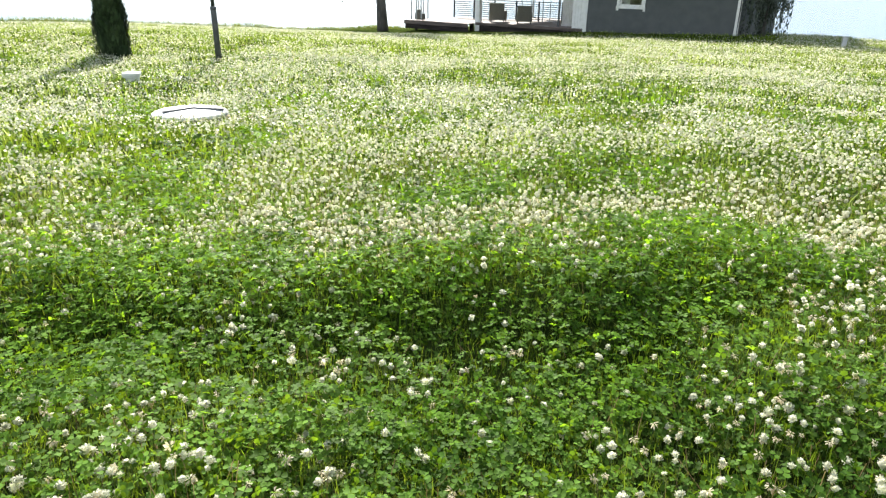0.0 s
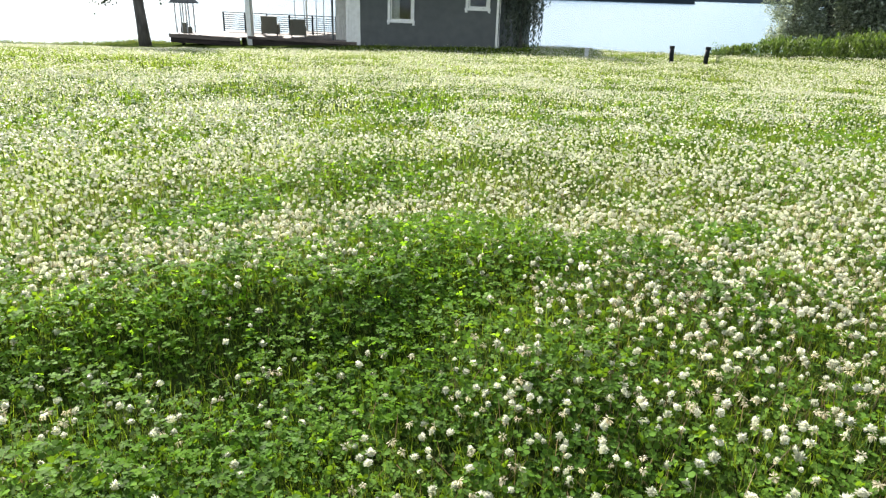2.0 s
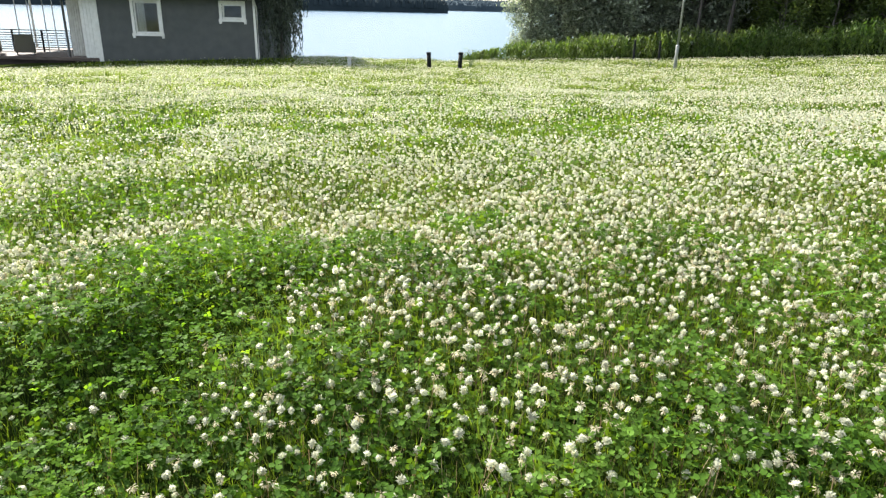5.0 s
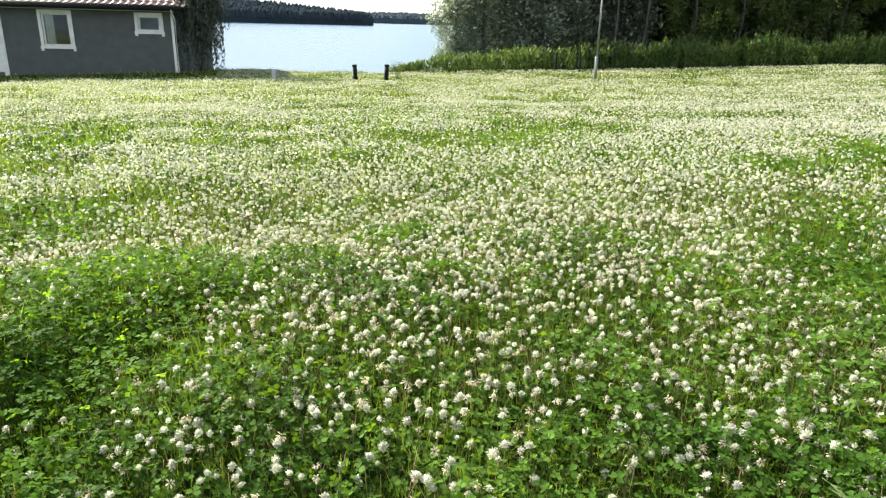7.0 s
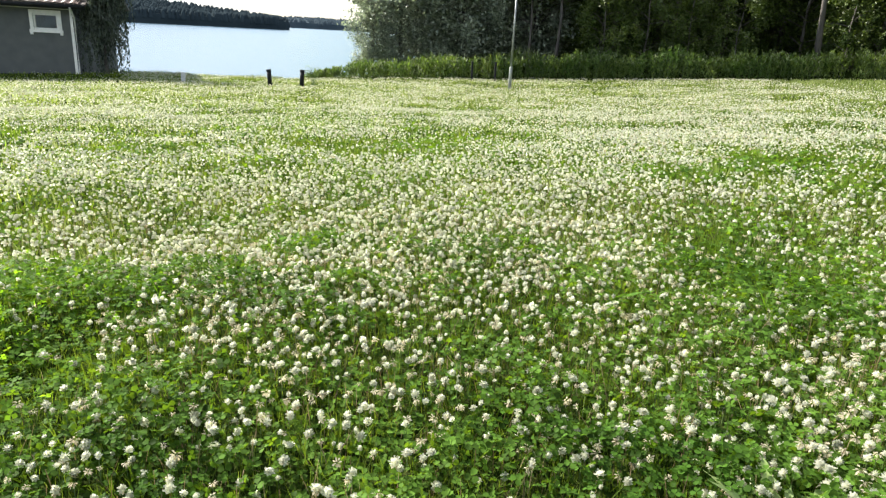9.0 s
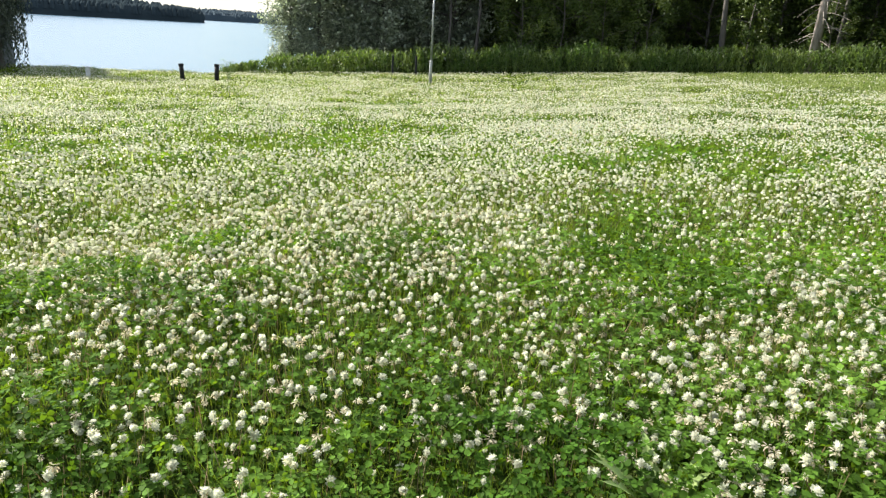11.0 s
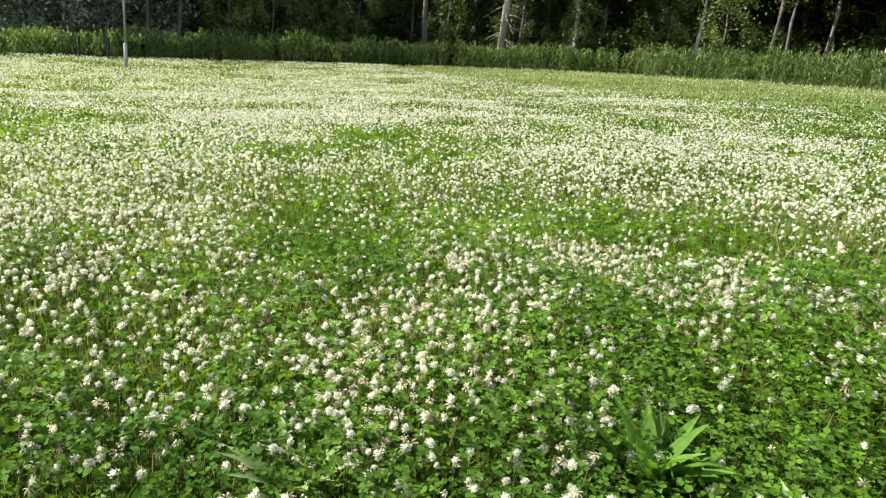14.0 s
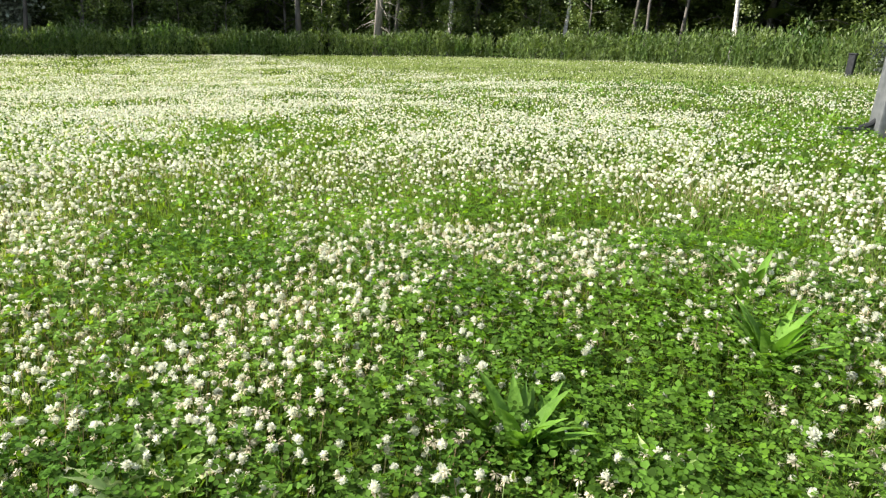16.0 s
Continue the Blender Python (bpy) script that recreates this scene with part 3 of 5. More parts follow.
# leafy sprays that hang out of the wood, in the leaf colour painted as sunlit
px, py = in_the_wood(70, -1.6, 1.6)
spray = []
for x, y, z in zip(px, py, np.random.uniform(1.0, 6.0, 70)):
    out = np.array([-x, -y]) / math.hypot(x, y)
    long = np.random.uniform(0.8, 2.0)
    for k in range(6):
        q = k / 5
        spray.append((x + out[0] * long * q + np.random.normal(0, 0.22), y + out[1] * long * q + np.random.normal(0, 0.22), float(height(x, y)) + z - 0.6 * q * q + np.random.normal(0, 0.12)))
tagged(leaf_cloud("leafy_boughs", np.array(spray), 0.30, 44, 0.13, M_LEAF_LIT, None, flat=0.6), "olive green leafy boughs tinted as sunlit, hanging out at the wood's edge", "boughs", kind="stuff")

# weeping tree behind the house's corner
def weeping_tree(m, tall, r):
    """A trunk with arching limbs, and curtains of thin twigs of narrow leaves that hang nearly to the ground."""
    rnd = random.Random(61)
    np.random.seed(61)
    root = thing("weeping_birch", m, "dark weeping tree hanging to the ground behind the house", "tree")
    part("trunk", tube(bmesh.new(), [(0, 0, -0.2), (0.05, 0, tall * 0.4), (-0.05, 0, tall * 0.75), (0, 0, tall)], [0.14, 0.11, 0.07, 0.02], 10), M_BARK, root, smooth=True)
    bm, place = bmesh.new(), []
    for i in range(330):
        z0 = tall * rnd.uniform(0.45, 1.0)
        a, reach = i * 2.4, r * rnd.uniform(0.15, 1.0) * (0.70 + 0.60 * z0 / tall)
        ex, ey = reach * math.cos(a), reach * math.sin(a)
        if i % 8 == 0:
            tube(bm, [(0, 0, z0 - 0.5), (ex * 0.6, ey * 0.6, z0), (ex, ey, z0 - 0.25)], [0.03, 0.018, 0.006], 5)
        drop = min(z0 - 0.15, rnd.uniform(1.6, 3.6))
        sway = rnd.uniform(-0.12, 0.12)
        for k in range(int(drop / 0.075)):
            t = k * 0.075 / drop
            place.append((ex * (1 + 0.12 * math.sin(2.2 * t)) + sway * t + rnd.gauss(0, 0.03), ey * (1 + 0.12 * math.sin(2.2 * t)) + rnd.gauss(0, 0.03), z0 - 0.25 - drop * t))
    tagged(part("branchwork", bm, M_BARK, root, smooth=True), kind="stuff")
    cnt = len(place)
    leaf = [(0, 0, 0), (0.22, 0.12, -0.45), (0, 0.10, -1.0), (-0.22, 0.12, -0.45)]
    scatter("crown", leaf, [(0, 1, 2), (0, 2, 3)], np.array(place), np.random.uniform(0, 6.3, cnt), np.random.normal(0, 0.35, cnt), np.random.uniform(0.09, 0.17, cnt), M_WEEP, root)
    return root


weep = weeping_tree(on_ground(-12.05, 29.7), 6.5, 0.92)

# ---- herb strip along the wood ----
HEDGE = [(-4.0, 30.8, 0.22), (-2.2, 31.1, 0.55), (1.0, 31.3, 0.95), (6.0, 31.2, 1.15), (13.0, 30.0, 1.30), (19.5, 28.2, 1.15), (25.2, 22.6, 1.15), (25.6, 16.5, 1.3), (24.6, 11.0, 1.4), (23.0, 6.0, 1.35), (21.6, 0.0, 1.4), (21.0, -6.0, 1.3)]


def herb_strip():
    np.random.seed(7)
    base, tall = [], []
    for (x0, y0, h0), (x1, y1, h1) in zip(HEDGE, HEDGE[1:]):
        run = math.hypot(x1 - x0, y1 - y0)
        cnt = int(run * 58)
        t, back = np.random.rand(cnt), np.random.rand(cnt) ** 1.3 * 2.6
        nx, ny = (y1 - y0) / run, -(x1 - x0) / run
        x, y = x0 + (x1 - x0) * t - nx * back, y0 + (y1 - y0) * t - ny * back
        base.append(np.stack([x, y, height(x, y)], -1))
        wave = 0.85 + 0.22 * np.sin(x * 1.7 + y) * np.sin(y * 1.3)
        tall.append((h0 + (h1 - h0) * t) * wave * np.random.uniform(0.75, 1.12, cnt))
    base, tall = np.concatenate(base), np.concatenate(tall)
    stem = [(-0.004, 0, 0), (0.004, 0, 0), (0.002, 0, 0.92), (-0.002, 0, 0.92)]
    cnt = len(base)
    ob = scatter("herb_strip", stem, [(0, 1, 2, 3)], base, np.random.uniform(0, 6.3, cnt), np.random.normal(0, 0.08, cnt), np.stack([np.ones(cnt), np.ones(cnt), tall], -1), M_STEM)
    tagged(ob, "tall wild herbs growing thickly along the edge of the wood", "tall herbs", kind="stuff")
    per = 16
    b, h = base.repeat(per, 0), tall.repeat(per)
    up = np.random.rand(len(b)) ** 0.7
    b = b + np.stack([np.random.normal(0, 0.05, len(b)), np.random.normal(0, 0.05, len(b)), up * h], -1)
    leaf = [(0, 0, 0), (0.15, 0.22, 0.40), (0, 0.50, 0.95), (-0.15, 0.22, 0.40)]
    scatter("herb_leaves", leaf, [(0, 1, 2), (0, 2, 3)], b, np.random.uniform(0, 6.3, len(b)), np.random.uniform(-0.7, 0.7, len(b)), np.random.uniform(0.11, 0.22, len(b)), M_HERB, ob)
    # paler leaves at the tops of the stems
    pick = np.random.rand(cnt) < 0.55
    tip, ht = base[pick].repeat(3, 0), tall[pick].repeat(3)
    tip = tip + np.stack([np.random.normal(0, 0.03, len(tip)), np.random.normal(0, 0.03, len(tip)), ht * np.random.uniform(0.82, 1.04, len(tip))], -1)
    scatter("herb_tips", leaf, [(0, 1, 2), (0, 2, 3)], tip, np.random.uniform(0, 6.3, len(tip)), np.random.uniform(-0.4, 0.4, len(tip)), np.random.uniform(0.08, 0.15, len(tip)), M_TIP, ob)


herb_strip()

# ---- the house ----
HOUSE = Matrix.Translation((-19.9, 28.0, -1.62)) @ Matrix.Rotation(math.atan2(0.1426, 0.9898), 4, "Z")


def window(name, parent, x0, x1, z0, z1, curtain=False):
    """A white-trimmed window in the front wall, with frame, pane and a sill board with ears."""
    w = thing(name, Matrix.Identity(4), "", "")
    w.parent = parent
    tr = 0.13
    part("trim", boxes((x0, x0 + tr, -0.035, 0.0, z0 + tr, z1 - tr), (x1 - tr, x1, -0.035, 0.0, z0 + tr, z1 - tr), (x0, x1, -0.037, 0.0, z1 - tr, z1), bevel=0.006), M_WHITE, w)
    part("sill", boxes((x0 - 0.03, x1 + 0.03, -0.06, 0.0, z0 + 0.02, z0 + tr), (x0 - 0.02, x0 + 0.09, -0.045, 0.0, z0 - 0.07, z0 + 0.02), (x1 - 0.09, x1 + 0.02, -0.045, 0.0, z0 - 0.07, z0 + 0.02), bevel=0.006), M_WHITE, w)
    a, b, c, d, f = x0 + tr, x1 - tr, z0 + tr, z1 - tr, 0.07
    part("frame", boxes((a, a + f, 0.02, 0.10, c, d), (b - f, b, 0.02, 0.10, c, d), (a + f, b - f, 0.02, 0.10, c, c + f), (a + f, b - f, 0.02, 0.10, d - f, d), bevel=0.005), M_WHITE, w)
    pane = part("pane", boxes((a + f, b - f, 0.055, 0.063, c + f, d - f)), M_GLASS, w)
    pane.visible_shadow = False
    if curtain:
        bm = bmesh.new()
        rows = [[bm.verts.new((a + f + 0.03 + 0.34 * k / 24, 0.09 + 0.012 * math.sin(k * 1.4), z)) for k in range(25)] for z in (c, d)]
        for k in range(24):
            bm.faces.new((rows[0][k], rows[0][k + 1], rows[1][k + 1], rows[1][k]))
        part("curtain", bm, M_CURTAIN, w, smooth=True)
    return w


def pierced_wall(x0, x1, z0, z1, thick, holes):
    """A wall along x with rectangular openings right through it, as one body."""
    xs = sorted({x0, x1, *(v for a in holes for v in a[:2])})
    zs = sorted({z0, z1, *(v for a in holes for v in a[2:])})
    bm, grid = bmesh.new(), {}
    for y in (0, thick):
        for i, x in enumerate(xs):
            for k, z in enumerate(zs):
                grid[y, i, k] = bm.verts.new((x, y, z))

    def solid(i, k):
        if not (0 <= i < len(xs) - 1 and 0 <= k < len(zs) - 1):
            return False
        cx, cz = (xs[i] + xs[i + 1]) / 2, (zs[k] + zs[k + 1]) / 2
        return not any(a < cx < b and c < cz < d for a, b, c, d in holes)

    for i in range(len(xs) - 1):
        for k in range(len(zs) - 1):
            if not solid(i, k):
                continue
            for y in (0, thick):
                bm.faces.new([grid[y, p, q] for p, q in ((i, k), (i + 1, k), (i + 1, k + 1), (i, k + 1))])
            for (di, dk), (p, q) in (((-1, 0), ((i, k), (i, k + 1))), ((1, 0), ((i + 1, k), (i + 1, k + 1))), ((0, -1), ((i, k), (i + 1, k))), ((0, 1), ((i, k + 1), (i + 1, k + 1)))):
                if not solid(i + di, k + dk):
                    bm.faces.new([grid[0, *p], grid[0, *q], grid[thick, *q], grid[thick, *p]])
    bmesh.ops.recalc_face_normals(bm, faces=bm.faces[:])
    return bm


def build_house():
    h = thing("house", HOUSE, "grey single-storey lake house with white trim and tiled roof", "house")
    W, D, TOP = 7.06, 6.6, 2.85
    w1, w2 = (1.62, 2.98, 1.10, 2.68), (5.50, 6.66, 1.78, 2.66)
    i1, i2 = [(a + 0.13, b - 0.13, c + 0.13, d - 0.13) for a, b, c, d in (w1, w2)]
    # front wall with its two openings, then the other walls
    part("wall", pierced_wall(0, W, -0.3, TOP, 0.2, (i1, i2)), M_WALL, h, "smooth grey front wall")
    part("wall", boxes((W - 0.2, W, 0.2, D, -0.3, TOP)), M_WALL, h)
    part("wall", boxes((0, W - 0.2, D - 0.2, D, -0.3, TOP)), M_WALL, h)
    part("wall", boxes((0, 0.2, 0.2, D - 0.2, -0.3, TOP)), M_WHITE, h, "white boarded side wall of the porch")
    part("floor", boxes((0.2, W - 0.2, 0.2, D - 0.2, 0.0, 0.12)), M_DARKWOOD, h)
    part("inner_wall", boxes((0.2, W - 0.2, 2.6, 2.7, 0.12, TOP)), M_ROOM, h)
    part("corner_board", boxes((-0.03, 0.16, -0.03, -0.002, -0.15, TOP), bevel=0.006), M_WHITE, h)
    part("corner_board", boxes((W - 0.08, W + 0.03, -0.03, -0.002, -0.1, TOP), bevel=0.006), M_WHITE, h)
    part("frieze_board", boxes((0.16, W - 0.08, -0.025, -0.002, TOP - 0.14, TOP - 0.02)), M_WHITE, h)
    window("window", h, *w1, curtain=True)
    window("window", h, *w2)
    # roof: two slopes with a ridge along the front, boarded below
    X0, X1, PITCH, OVER = -6.9, 7.72, radians(24), 0.55
    ridge_y, run = D / 2, D / 2 + OVER
    eave_z = TOP + 0.16 - OVER * math.tan(PITCH) + 0.05
    rise = run * math.tan(PITCH)
    for side in (0, 1):
        y0, y1 = (-OVER, ridge_y) if side == 0 else (D + OVER, ridge_y)
        bm = bmesh.new()
        lo = [bm.verts.new(v) for v in ((X0, y0, eave_z), (X1, y0, eave_z), (X1, y1, eave_z + rise), (X0, y1, eave_z + rise))]
        hi = [bm.verts.new(v.co + Vector((0, 0, 0.10))) for v in lo]
        bm.faces.new(lo)
        bm.faces.new(hi[::-1])
        for k in range(4):
            bm.faces.new((lo[k], hi[k], hi[(k + 1) % 4], lo[(k + 1) % 4]))
        bmesh.ops.recalc_face_normals(bm, faces=bm.faces[:])
        part("roof", bm, M_DARKWOOD, h, "boarded roof slope")
    for x in (0.1, W - 0.1):
        bm = bmesh.new()
        a = [bm.verts.new((x + dx, y, z)) for dx in (-0.1, 0.1) for y, z in ((0, TOP - 0.05), (D, TOP - 0.05), (D / 2, TOP + D / 2 * math.tan(PITCH) - 0.02))]
        bm.faces.new(a[:3]); bm.faces.new(a[3:][::-1])
        for k in range(3):
            bm.faces.new((a[k], a[(k + 1) % 3], a[3 + (k + 1) % 3], a[3 + k]))
        bmesh.ops.recalc_face_normals(bm, faces=bm.faces[:])
        part("gable", bm, M_WALL, h)
    part("fascia", boxes((X0, X1, -OVER - 0.025, -OVER - 0.002, eave_z - 0.08, eave_z + 0.10)), M_BLACK, h, "dark fascia board")
    part("ceiling", boxes((X0 + 0.1, 7.0, 0.0, D, TOP + 0.0, TOP + 0.04)), M_WHITE, h)
    # gutter and downpipe
    bm = tube(bmesh.new(), [(X0, -OVER - 0.08, eave_z + 0.03), (X1, -OVER - 0.08, eave_z + 0.03)], [0.055, 0.055], 10)
    part("gutter", bm, M_BLACK, h, smooth=True)
    bm = tube(bmesh.new(), [(W + 0.12, -OVER - 0.08, eave_z), (W + 0.12, -OVER + 0.05, eave_z - 0.10), (W + 0.10, -0.09, eave_z - 0.40), (W + 0.10, -0.09, 0.1), (W + 0.12, -0.2, 0.0)], [0.035] * 5, 10)
    part("downpipe", bm, M_WHITE, h, "white downpipe at the corner", smooth=True)
    # pantiles: the rows by the eave singly, the rest joined
    tile_w, tile_l = 0.30, 0.36
    bm = bmesh.new()
    n_, prof = 6, []
    for k in range(n_ + 1):
        x = tile_w * k / n_
        prof.append((x, 0.035 * math.sin(math.pi * min(1.0, x / (tile_w * 0.7))) if x < tile_w * 0.7 else -0.008))
    v0 = [bm.verts.new((x, 0, z + 0.03)) for x, z in prof]
    v1 = [bm.verts.new((x, tile_l + 0.03, z)) for x, z in prof]
    v2 = [bm.verts.new((x, 0, z + 0.012)) for x, z in prof]
    for k in range(n_):
        bm.faces.new((v0[k], v0[k + 1], v1[k + 1], v1[k]))
        bm.faces.new((v2[k], v2[k + 1], v0[k + 1], v0[k]))
    me = bpy.data.meshes.new("tile")
    bm.to_mesh(me)
    me.materials.append(M_TILE)
    coords = np.array([v.co for v in bm.verts])
    quads = np.array([[v.index for v in f.verts] for f in bm.faces])
    bm.free()
    cols, rows = int((X1 - X0) / tile_w), int(run / math.cos(PITCH) / tile_l)
    tilt = Matrix.Rotation(PITCH, 4, "X")
    far = []
    for r in range(rows):
        for c in range(cols):
            m = Matrix.Translation((X0 + c * tile_w, -OVER - 0.04, eave_z + 0.11)) @ tilt @ Matrix.Translation((0, r * tile_l, 0.012))
            if r < 4 and c >= cols - 32:
                t = new("tile", me)
                t.parent, t.matrix_local = h, m
            else:
                far.append(m)
    vv = np.concatenate([coords @ np.array(m.to_3x3()).T + np.array(m.translation) for m in far])
    ff = np.concatenate([quads + i * len(coords) for i in range(len(far))])
    me2 = bpy.data.meshes.new("tiles")
    me2.from_pydata(vv.tolist(), [], ff.tolist())
    me2.materials.append(M_TILE)
    rest = new("tiles", me2)
    rest.parent = h
    tagged(rest, kind="stuff")
    # porch: floor, front post, glazed back with thin bars, curtain by the house wall
    part("porch_floor", boxes((-6.35, -0.03, -0.02, 6.4, -0.02, 0.12), bevel=0.01), M_DARKWOOD, h, "brown boarded porch floor")
    part("porch_skirt", boxes((-6.3, -0.04, 0.05, 0.12, -0.55, -0.022)), M_SHADED_WOOD, h)
    part("porch_post", boxes((-6.40, -6.12, 0.0, 0.26, -0.6, TOP), bevel=0.01), M_WHITE, h, "white square porch post")
    part("porch_post", boxes((-6.36, -6.28, 5.9, 5.98, -0.6, TOP), bevel=0.01), M_WHITE, h)
    part("porch_beam", boxes((-6.40, 0.0, 0.02, 0.20, TOP - 0.25, TOP - 0.01)), M_WHITE, h)
    part("door_frame", boxes((-1.58, -1.52, 0.3, 0.4, 0.12, TOP - 0.26)), M_DARK_STEEL, h)
    for k in range(4):
        part("panel_board", boxes((-0.62 + k * 0.148, -0.62 + k * 0.148 + 0.14, 0.0, 0.08, 0.125, TOP - 0.26), bevel=0.006), M_WHITE, h)
    for x in (-5.35, -4.75, -4.0, -3.55, -2.75, -2.2):
        part("glazing_bar", boxes((x, x + 0.025, 3.0, 3.05, 0.12, TOP - 0.02)), M_STEEL, h)
    bm = bmesh.new()
    rows_ = [[bm.verts.new((-1.48 + 0.84 * k / 40, 0.55 + 0.045 * math.sin(k * 1.25), z)) for k in range(41)] for z in (0.16, 1.4, 2.65)]
    for a, b in zip(rows_, rows_[1:]):
        for k in range(40):
            bm.faces.new((a[k], a[k + 1], b[k + 1], b[k]))
    part("curtain", bm, M_CURTAIN, h, "cream curtain gathered at the porch end", smooth=True)
    return h


house = build_house()


def build_deck():
    d = thing("deck", HOUSE, "dark wooden deck raised at the lake end of the porch", "deck")
    for k in range(24):
        part("plank", boxes((-10.8, -6.42, -0.6 + k * 0.16, -0.6 + k * 0.16 + 0.15, 0.03, 0.07)), M_DARKWOOD, d)
    part("edge_board", boxes((-10.82, -6.40, -0.65, -0.61, -0.13, 0.065), bevel=0.006), M_DARKWOOD, d)
    part("edge_board", boxes((-10.86, -10.82, -0.65, 3.2, -0.13, 0.065), bevel=0.006), M_DARKWOOD, d)
    # dark boards added where the gap below the edge lies in shade
    part("skirt_board", boxes((-10.80, -6.42, -0.60, -0.565, -0.38, -0.135), bevel=0.006), M_SHADED_WOOD, d)
    part("skirt_board", boxes((-10.80, -10.765, -0.56, 3.18, -0.38, -0.135), bevel=0.006), M_SHADED_WOOD, d)
    for x in (-10.7, -8.8, -6.8):
        for y in (0.1, 3.0):
            part("pier", boxes((x, x + 0.14, y, y + 0.14, -0.95, -0.01)), M_SHADED_WOOD, d)
    return d


deck = build_deck()


def build_railing():
    r = thing("railing", HOUSE, "dark deck railing with thin horizontal bars", "railing")
    for x in (-10.1, -8.65, -7.2, -5.75, -4.3, -2.85, -1.4):
        part("post", boxes((x, x + 0.07, 3.02, 3.09, 0.04, 1.10), bevel=0.005), M_BLACK, r)
    part("top_rail", boxes((-10.1, -0.2, 3.01, 3.10, 1.10, 1.14)), M_BLACK, r)
    for k in range(8):
        part("bar", boxes((-10.1, -0.2, 3.04, 3.07, 0.2 + k * 0.11, 0.235 + k * 0.11)), M_BLACK, r)
    return r


build_railing()


def wicker_chair(m):
    c = thing("wicker_chair", m, "woven grey-brown wicker armchair with a tall back", "armchair", "chairs on the porch")
    part("seat", boxes((-0.36, 0.36, -0.34, 0.30, 0.30, 0.44), bevel=0.03), M_WICKER, c)
    bm = boxes((-0.43, 0.43, 0.0, 0.09, 0.0, 0.95), bevel=0.035)
    for v in bm.verts:
        v.co.x *= 1.0 + 0.06 * v.co.z
    bmesh.ops.transform(bm, matrix=Matrix.Translation((0, -0.42, 0.12)) @ Matrix.Rotation(radians(8), 4, "X"), verts=bm.verts)
    part("backrest", bm, M_WICKER, c)
    for s in (-1, 1):
        part("armrest", boxes((s * 0.44 - 0.05, s * 0.44 + 0.05, -0.36, 0.34, 0.10, 0.64), bevel=0.03), M_WICKER, c)
        for y in (-0.34, 0.28):
            part("leg", boxes((s * 0.40 - 0.025, s * 0.40 + 0.025, y - 0.025, y + 0.025, 0.0, 0.12)), M_BLACK, c)
    return c


one = wicker_chair(HOUSE @ pose(-5.72, 1.2, 0.12, 0, 0, 24) @ Matrix.Scale(0.92, 4))
copy_thing(one, HOUSE @ pose(-4.05, 1.2, 0.12, 0, 0, 31) @ Matrix.Scale(0.92, 4))


def pavilion(m):
    p = thing("deck_shelter", m, "small open shelter with slim posts and a grey roof", "shelter")
    for x in (-0.55, 0.0, 0.5):
        for y in (-0.45, 0.45):
            part("post", boxes((x - 0.035, x + 0.035, y - 0.035, y + 0.035, 0.0, 1.5)), M_STEEL, p)
    bm = bmesh.new()
    a = [bm.verts.new(v) for v in ((-0.95, -0.7, 1.46), (0.95, -0.7, 1.46), (0.95, 0.7, 1.46), (-0.95, 0.7, 1.46), (-0.15, 0, 2.1), (0.15, 0, 2.1))]
    for f in ((0, 1, 5, 4), (1, 2, 5), (2, 3, 4, 5), (3, 0, 4), (3, 2, 1, 0)):
        bm.faces.new([a[k] for k in f])
    part("roof", bm, M_WALL, p, "grey pitched roof")
    for s in (-1, 1):
        bm = tube(bmesh.new(), [(-0.5, 0.44 * s, 0.1), (0.0, 0.44 * s, 1.4)], [0.012, 0.012], 5)
        tube(bm, [(0.0, 0.44 * s, 0.1), (-0.5, 0.44 * s, 1.4)], [0.012, 0.012], 5)
        part("brace", bm, M_STEEL, p)
    part("bench", boxes((-0.4, 0.4, -0.2, 0.25, 0.0, 0.30), (-0.25, 0.05, -0.15, 0.2, 0.30, 0.5), bevel=0.03), M_WICKER, p)
    return p


pavilion(HOUSE @ pose(-10.5, 0.35, 0.07) @ Matrix.Diagonal((0.68, 0.68, 1.04, 1)))


# ---- smaller things on the lawn ----
def lamp_post(x, y, lean, joint, label, r=0.052, mat=None):
    p = thing("lamp_post", on_ground(x, y, 0, 0, lean), label, "lamp post", "lamp posts")
    mat = mat or M_STEEL
    part("sleeve", tube(bmesh.new(), [(0, 0, -0.3), (0, 0, joint - 0.04), (0, 0, joint)], [r * 1.25, r * 1.12, r * 0.8], 14), mat, p, smooth=True)
    part("pole", tube(bmesh.new(), [(0, 0, joint - 0.02), (0, 0, 4.2)], [r * 0.72, r * 0.55], 12), mat, p, smooth=True)
    part("collar", turned([(r * 1.14, joint - 0.05), (r * 1.22, joint - 0.03), (r * 1.22, joint), (r * 0.8, joint + 0.02)], 14), mat, p, smooth=True)
    part("cap", turned([(r * 0.6, 4.2), (r * 0.6, 4.23), (r * 0.2, 4.26)], 12), M_BLACK, p)
    return p


lamp_post(4.37, 25.3, (0, 0), 0.86, "pale grey metal lamp post standing at the edge of the lawn")
# backlit look painted in: darker steel than on the other lamp post
lamp_post(-13.86, 6.19, (0, 0), 1.08, "metal lamp post, darkened as if backlit, standing in the clover lawn", mat=M_DARK_STEEL)


